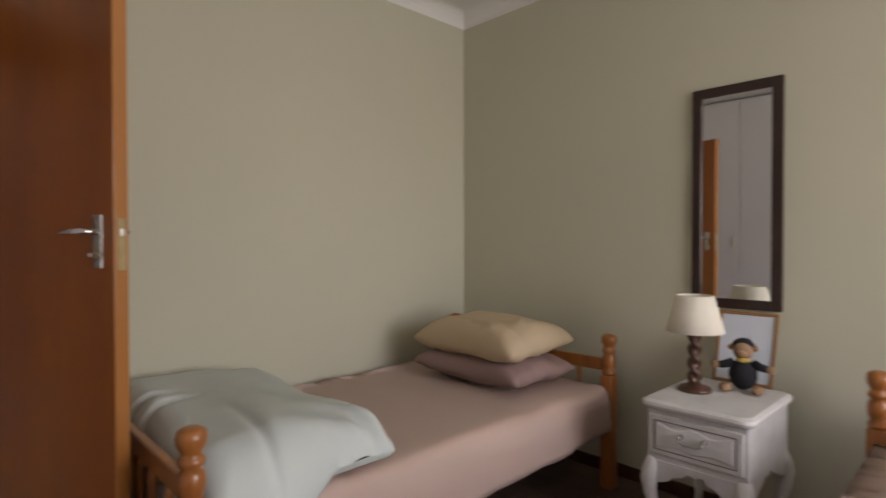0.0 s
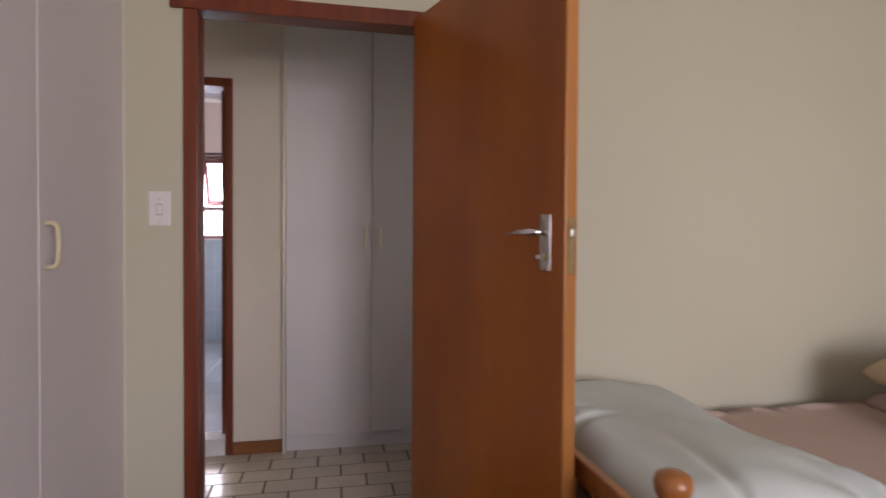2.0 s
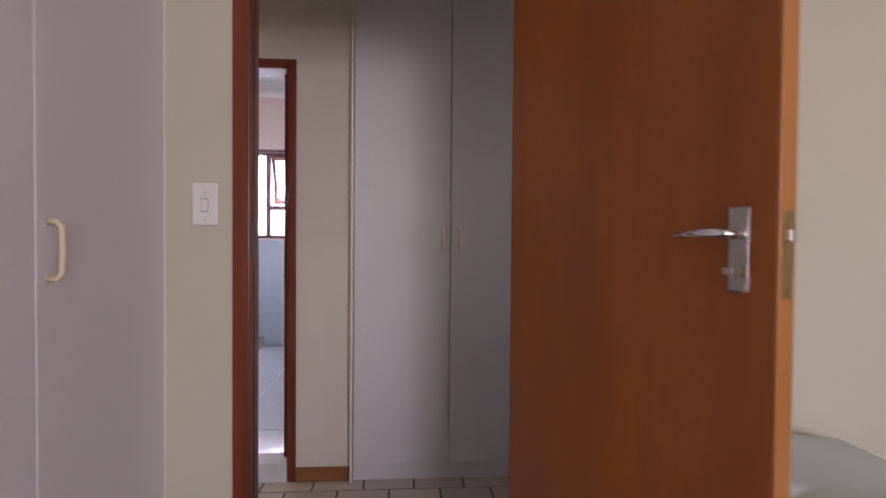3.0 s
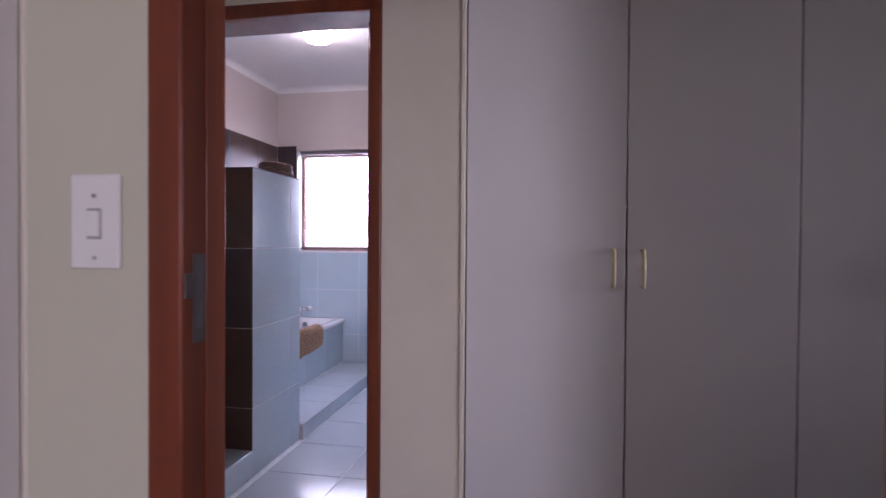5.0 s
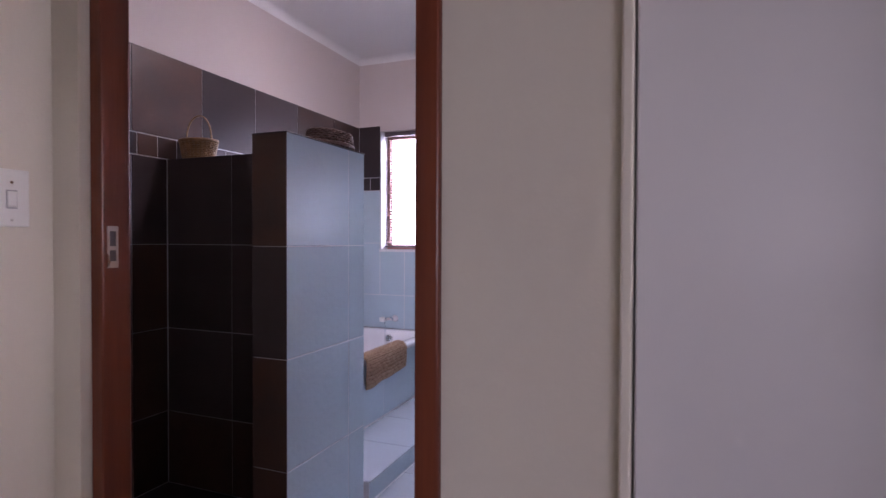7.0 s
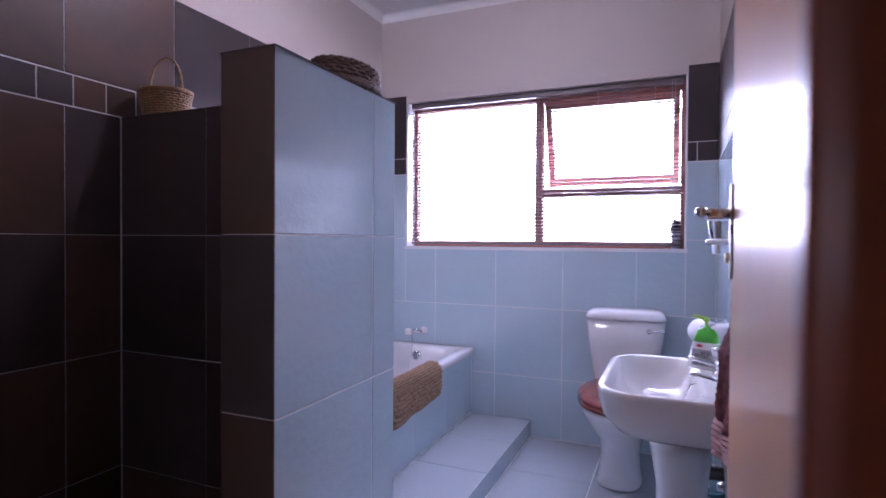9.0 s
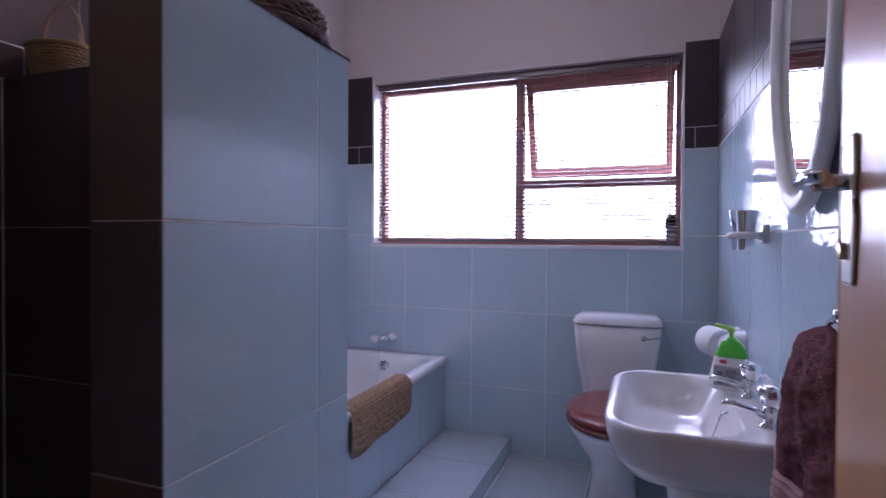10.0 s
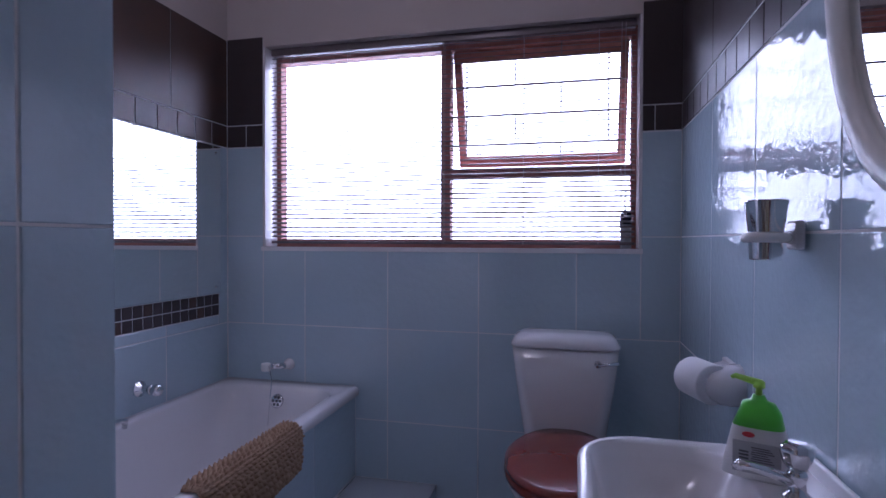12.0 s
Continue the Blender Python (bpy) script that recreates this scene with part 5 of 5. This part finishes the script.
# ---- ceiling lamp, baskets ----
cl = thing("ceiling_lamp", -1.612, 4.955, CEIL_B, "lit glass ceiling lamp with a gilt rim", "lamp")
bm = bmesh.new()
lathe(bm, [(0.100, 0), (0.104, -0.006), (0.100, -0.016), (0.090, -0.018)], None, 28)
part("base", bm, M_BRASS, cl, "gilt metal base", True)
bm = bmesh.new()
lathe(bm, [(0.088, -0.014), (0.093, -0.03), (0.092, -0.07), (0.080, -0.088), (0.05, -0.097), (0, -0.10)], None, 28)
part("glass_bowl", bm, M_LAMPGLASS, cl, "glowing frosted glass", True)


def basket(name, x, y, z, rx, ry, h, material, handle, label, weave):
    """Woven strands that bend in and out round upright stakes."""
    b = thing(name, x, y, z, label, "basket")
    n = 96
    levels = int(h / weave)
    bm = bmesh.new()
    for k in range(levels):
        f = (k + 0.5) / levels
        flare = 0.80 + 0.20 * f
        pts = []
        for i in range(n + 1):
            a = 2 * math.pi * i / n
            wob = 1 + (0.035 if k % 2 else -0.035) * math.cos(24 * a)
            pts.append((rx * flare * wob * math.cos(a), ry * flare * wob * math.sin(a), weave * (k + 0.5)))
        tube(bm, pts, weave * 0.56, 5)
    part("weave", bm, material, b, "", True)
    bm = bmesh.new()
    for i in range(24):
        a = 2 * math.pi * i / 24
        tube(bm, [(rx * 0.80 * math.cos(a), ry * 0.80 * math.sin(a), 0), (rx * 1.02 * math.cos(a), ry * 1.02 * math.sin(a), h)], 0.0036, 5)
    part("stakes", bm, material, b)
    bm = bmesh.new()
    lathe(bm, [(0.0, 0.002), (0.79, 0.002), (0.79, 0.006), (0.0, 0.006)], Matrix.Diagonal((rx, ry, 1, 1)), 28)
    part("base", bm, material, b)
    bm = bmesh.new()
    for q in (0, 1):
        tube(bm, [(rx * 1.03 * math.cos(a), ry * 1.03 * math.sin(a), h + 0.003 * math.sin(20 * a + q * math.pi)) for a in [2 * math.pi * i / n for i in range(n + 1)]], 0.005, 6)
    part("rim", bm, material, b, "", True)
    if handle:
        bm = bmesh.new()
        for q in (0, 1):
            tube(bm, [(rx * 0.86 * math.cos(a), 0.003 * math.sin(14 * a + q * math.pi), h - 0.01 + handle * math.sin(a) ** 0.8) for a in [math.pi * i / 40 for i in range(41)]], 0.0028, 6)
        part("hoop_handle", bm, material, b, "", True)
    return b


basket("basket", -2.455, 4.545, NZ, 0.093, 0.075, 0.094, M_WICKER, 0.135, "small honey wicker basket with hoop handle on the shower wall", 0.0085)


def upturned_basket():
    """A low oval basket lying upside down: strands that bend in and out over a flat dome."""
    b = thing("basket", -1.650, 4.462, NZ + 0.004, "low dark wicker basket lying upside down on the shower wall", "basket")
    rx, ry, h = 0.080, 0.126, 0.060
    bm = bmesh.new()
    for k in range(13):
        g = k / 12
        f = 1 - 0.16 * g if g < 0.5 else 0.92 * (1 - ((g - 0.5) / 0.55) ** 1.6)
        z = h * math.sin(min(1.0, g * 1.45) * math.pi / 2)
        pts = []
        for i in range(97):
            a = 2 * math.pi * i / 96
            w = (0.004 if k % 2 else -0.004) * math.cos(20 * a)
            pts.append(((rx * f + w) * math.cos(a), (ry * f + w) * math.sin(a), z + (0.003 if k % 2 else -0.003) * math.sin(20 * a) * g))
        tube(bm, pts, 0.0050, 5)
    part("weave", bm, M_WICKERD, b, "", True)
    bm = bmesh.new()
    for i in range(20):
        a = 2 * math.pi * (i + 0.5) / 20
        tube(bm, [(rx * f * math.cos(a), ry * f * math.sin(a), z) for f, z in ((1.0, 0.0), (0.97, 0.030), (0.84, 0.052), (0.5, 0.064), (0.1, 0.066))], 0.0032, 5)
    part("stakes", bm, M_WICKERD, b, "", True)
    bm = bmesh.new()
    for q in (0, 1):
        tube(bm, [(rx * 1.04 * math.cos(a), ry * 1.04 * math.sin(a), 0.005 + 0.004 * math.sin(18 * a + q * math.pi)) for a in [2 * math.pi * i / 96 for i in range(97)]], 0.0055, 6)
    part("rim", bm, M_WICKERD, b, "plaited rim", True)


upturned_basket()


# ---- tiles and boards, piece by piece ----
MESHES = {}


def piece_mesh(w, h, th, material, edge):
    key = (round(w, 4), round(h, 4), th, material.name)
    if key not in MESHES:
        e = min(edge, w / 4, h / 4)
        a = [(-w / 2, -h / 2, 0), (w / 2, -h / 2, 0), (w / 2, h / 2, 0), (-w / 2, h / 2, 0)]
        b = [(x, y, th - e * 0.7) for x, y, _ in a]
        c = [(x - math.copysign(e, x), y - math.copysign(e, y), th) for x, y, _ in a]
        fs = [(i, (i + 1) % 4, 4 + (i + 1) % 4, 4 + i) for i in range(4)] + [(4 + i, 4 + (i + 1) % 4, 8 + (i + 1) % 4, 8 + i) for i in range(4)] + [(8, 9, 10, 11)]
        me = bpy.data.meshes.new("tile")
        me.from_pydata(a + b + c, [], fs)
        me.materials.append(material)
        MESHES[key] = me
    return MESHES[key]


def cells(us, vs, holes=()):
    out = []
    for u0, u1 in zip(us, us[1:]):
        for v0, v1 in zip(vs, vs[1:]):
            rest = [(u0, u1, v0, v1)]
            for a0, a1, b0, b1 in holes:
                nxt = []
                for c0, c1, d0, d1 in rest:
                    if c1 <= a0 or c0 >= a1 or d1 <= b0 or d0 >= b1:
                        nxt.append((c0, c1, d0, d1))
                        continue
                    if c0 < a0:
                        nxt.append((c0, a0, d0, d1))
                    if c1 > a1:
                        nxt.append((a1, c1, d0, d1))
                    m0, m1 = max(c0, a0), min(c1, a1)
                    if d0 < b0:
                        nxt.append((m0, m1, d0, b0))
                    if d1 > b1:
                        nxt.append((m0, m1, b1, d1))
                rest = nxt
            out += [r for r in rest if r[1] - r[0] > 0.012 and r[3] - r[2] > 0.012]
    return out


def lay(parent, frame_m, rects, material, gap=0.004, th=0.006, edge=0.0015, name="tile", alt=None, share=0.0):
    inv = parent.matrix_world.inverted()
    for k, (u0, u1, v0, v1) in enumerate(rects):
        mm = alt if alt and random.random() < share else material
        ob = new(name, piece_mesh(u1 - u0 - gap, v1 - v0 - gap, th, mm, edge))
        ob.parent = parent
        ob.matrix_local = inv @ frame_m @ pose((u0 + u1) / 2, (v0 + v1) / 2, -0.0047 if material is M_BLUE else -0.0035)


def basis(o, x, y, z):
    m = Matrix.Identity(4)
    for i in range(3):
        m[i][0], m[i][1], m[i][2], m[i][3] = x[i], y[i], z[i], o[i]
    return m


def span(a, b, n):
    return [a + (b - a) * k / n for k in range(n + 1)]


# grout beds, a little proud of the plaster and behind the faces of the tiles
GT = 2.143
part("grout_bed", boxes((BW, WL, BN - 0.0006, BN, FB, GT), (WR, BE, BN - 0.0006, BN, FB, GT), (WL, WR, BN - 0.0006, BN, FB, WB - 0.018)), M_LGROUT, wall_bn)
part("grout_bed", boxes((BW, BW + 0.0006, BS, BN - 0.001, FB, GT)), M_LGROUT, wall_bw)
part("grout_bed", boxes((BE - 0.0006, BE, BS, BN - 0.001, FB, GT)), M_LGROUT, wall_be)

random.seed(4)
EXU, EYU, EZU = (1, 0, 0), (0, 1, 0), (0, 0, 1)
RV = [FB, 0.437, 0.839, 1.241, 1.648]
# window wall
mN = basis((0, BN, 0), EXU, EZU, (0, -1, 0))
UX = [BW, -2.171, -1.778, -1.379, -0.983, BE]
hole = [(WL, WR, WB, 2.2)]
lay(wall_bn, mN, cells(UX, RV, hole), M_BLUE)
lay(wall_bn, mN, cells(span(BW, BE, 20), [1.650, 1.750], hole), M_DARK)
lay(wall_bn, mN, cells(UX, [1.752, 2.150], hole), M_DARK, gap=0.0022)
# west wall: shower part dark, bath part pale
mW = basis((BW, 0, 0), EYU, EZU, EXU)
UYD = [3.42, 3.46, 3.86, 4.267, 4.454]
lay(wall_bw, mW, cells(UYD, RV), M_DARK, gap=0.0022, alt=M_RUST, share=0.45)
UYB = [4.63, 4.67, 5.07, 5.47, 5.87, BN - 0.006]
lay(wall_bw, mW, cells(UYB, RV, [(4.80, 6.20, 0.882, 1.644)]), M_BLUE)
lay(wall_bw, mW, cells(span(4.80, 6.20, 28), [0.882, 0.931, 0.980]), M_DARK, gap=0.004, alt=M_RUST, share=0.2)
lay(wall_bw, mW, cells(span(3.42, BN - 0.006, 26), [1.650, 1.750]), M_DARK, alt=M_RUST, share=0.4)
lay(wall_bw, mW, cells([3.42, 3.46, 3.86, 4.267, 4.675, 5.075, 5.475, 5.90, BN - 0.006], [1.752, 2.145]), M_DARK, gap=0.0022, alt=M_RUST, share=0.4)
# east wall
mE = basis((BE, 0, 0), (0, -1, 0), EZU, (-1, 0, 0))
UE = [-(BN - 0.006), -5.80, -5.40, -4.992, -4.586, -4.18, -3.78, -3.43]
lay(wall_be, mE, cells(UE, RV), M_BLUE)
lay(wall_be, mE, cells(span(-(BN - 0.006), -3.43, 28), [1.650, 1.750]), M_DARK)
lay(wall_be, mE, cells(UE, [1.752, 2.150]), M_DARK, gap=0.0022)
# shower wall: dark towards the shower, pale outside
lay(nib, basis((0, NY0 + 0.0025, 0), EXU, EZU, (0, -1, 0)), cells([NX0, NX1 - 0.001], [0.225, 0.437, 0.839, 1.241, NZ - 0.001]), M_DARK, gap=0.0022, alt=M_RUST, share=0.5)
lay(nib, basis((0, 4.4565, 0), EXU, EZU, (0, -1, 0)), cells([BW + 0.006, -2.17, -1.80, NX0], RV[:-1] + [NZ - 0.001]), M_DARK, gap=0.0022, alt=M_RUST, share=0.15)
lay(nib, basis((NX0 + 0.0025, 0, 0), (0, -1, 0), EZU, (-1, 0, 0)), cells([-4.454, -NY0 - 0.001], RV[:-1] + [NZ - 0.001]), M_DARK, gap=0.0022)
lay(nib, basis((NX1 - 0.0025, 0, 0), EYU, EZU, EXU), cells([NY0 + 0.001, 4.501, NY1], RV[:-1] + [NZ - 0.001]), M_BLUE)
lay(nib, basis((0, 0, NZ - 0.0025), EXU, EYU, EZU), cells([NX0 - 0.001, NX1 + 0.004], [NY0 - 0.003, 4.45, NY1]) + cells([BW + 0.006, -2.17, NX0 - 0.004], [4.452, NY1]), M_DARK, gap=0.0022)
lay(kerb, basis((NX1 - 0.0025, 0, 0), EYU, EZU, EXU), cells([BS, 3.69, NY0], [FB, 0.226]), M_BLUE)
lay(kerb, basis((0, 0, 0.2235), EXU, EYU, EZU), cells([NX0, NX1], [BS, 3.69, NY0 + 0.002]), M_BLUE)
# bath front and step
lay(panel, basis((-1.926, 0, 0), EYU, EZU, EXU), cells(UYB, [0.187, 0.552]), M_BLUE)
lay(step, basis((0, 0, 0.1825), EXU, EYU, EZU), cells([-1.918, -1.552], [NY1 + 0.001, 5.07, 5.47, 5.87, BN - 0.006]), M_BATHFLOOR)
lay(step, basis((-1.556, 0, 0), EYU, EZU, EXU), cells([NY1 + 0.001, 5.07, 5.47, 5.87, BN - 0.006], [FB, 0.185]), M_BLUE)
# floors
lay(floor_bath, basis((0, 0, FB - 0.0025), EXU, EYU, EZU), cells([-1.552, -1.144, -0.75, BE - 0.006], [3.42, 3.78, 4.178, 4.58, 4.98, 5.38, 5.78, BN - 0.006]), M_BATHFLOOR)
lay(floor_bath, basis((0, 0, FB - 0.0025), EXU, EYU, EZU), cells([BW + 0.006, -2.15, NX0], [3.42, 3.80, 4.20, 4.454]), M_DARK, gap=0.0022)
hall = []
for r in range(8):
    y1 = 3.311 - 0.1325 * r
    if y1 - 0.1325 < 2.26:
        break
    off = -0.584 + (0.125 if r % 2 else 0.0)
    for k in range(-5, 16):
        x0 = off + 0.2455 * k
        hall.append((max(x0, -1.634), min(x0 + 0.2455, 3.4), y1 - 0.1325, y1))
lay(floor_hall, basis((0, 0, -0.003), EXU, EYU, EZU), [h for h in hall if h[1] - h[0] > 0.03], M_TILE, gap=0.009, edge=0.002)
boards = []
for r in range(22):
    x0, x1 = -0.85 + 0.16 * r, -0.69 + 0.16 * r
    for a, b in ((-2.5, -1.2 + 0.37 * (r % 3)), (-1.2 + 0.37 * (r % 3), 0.6 + 0.37 * (r % 3)), (0.6 + 0.37 * (r % 3), 2.255)):
        boards.append((x0, min(x1, EX), a, b))
bedroom_floor = bpy.data.objects["floor_bedroom"]
lay(bedroom_floor, basis((0, 0, -0.006), EXU, EYU, EZU), [b for b in boards if b[1] - b[0] > 0.02], M_FLOOR, gap=0.002, name="board")
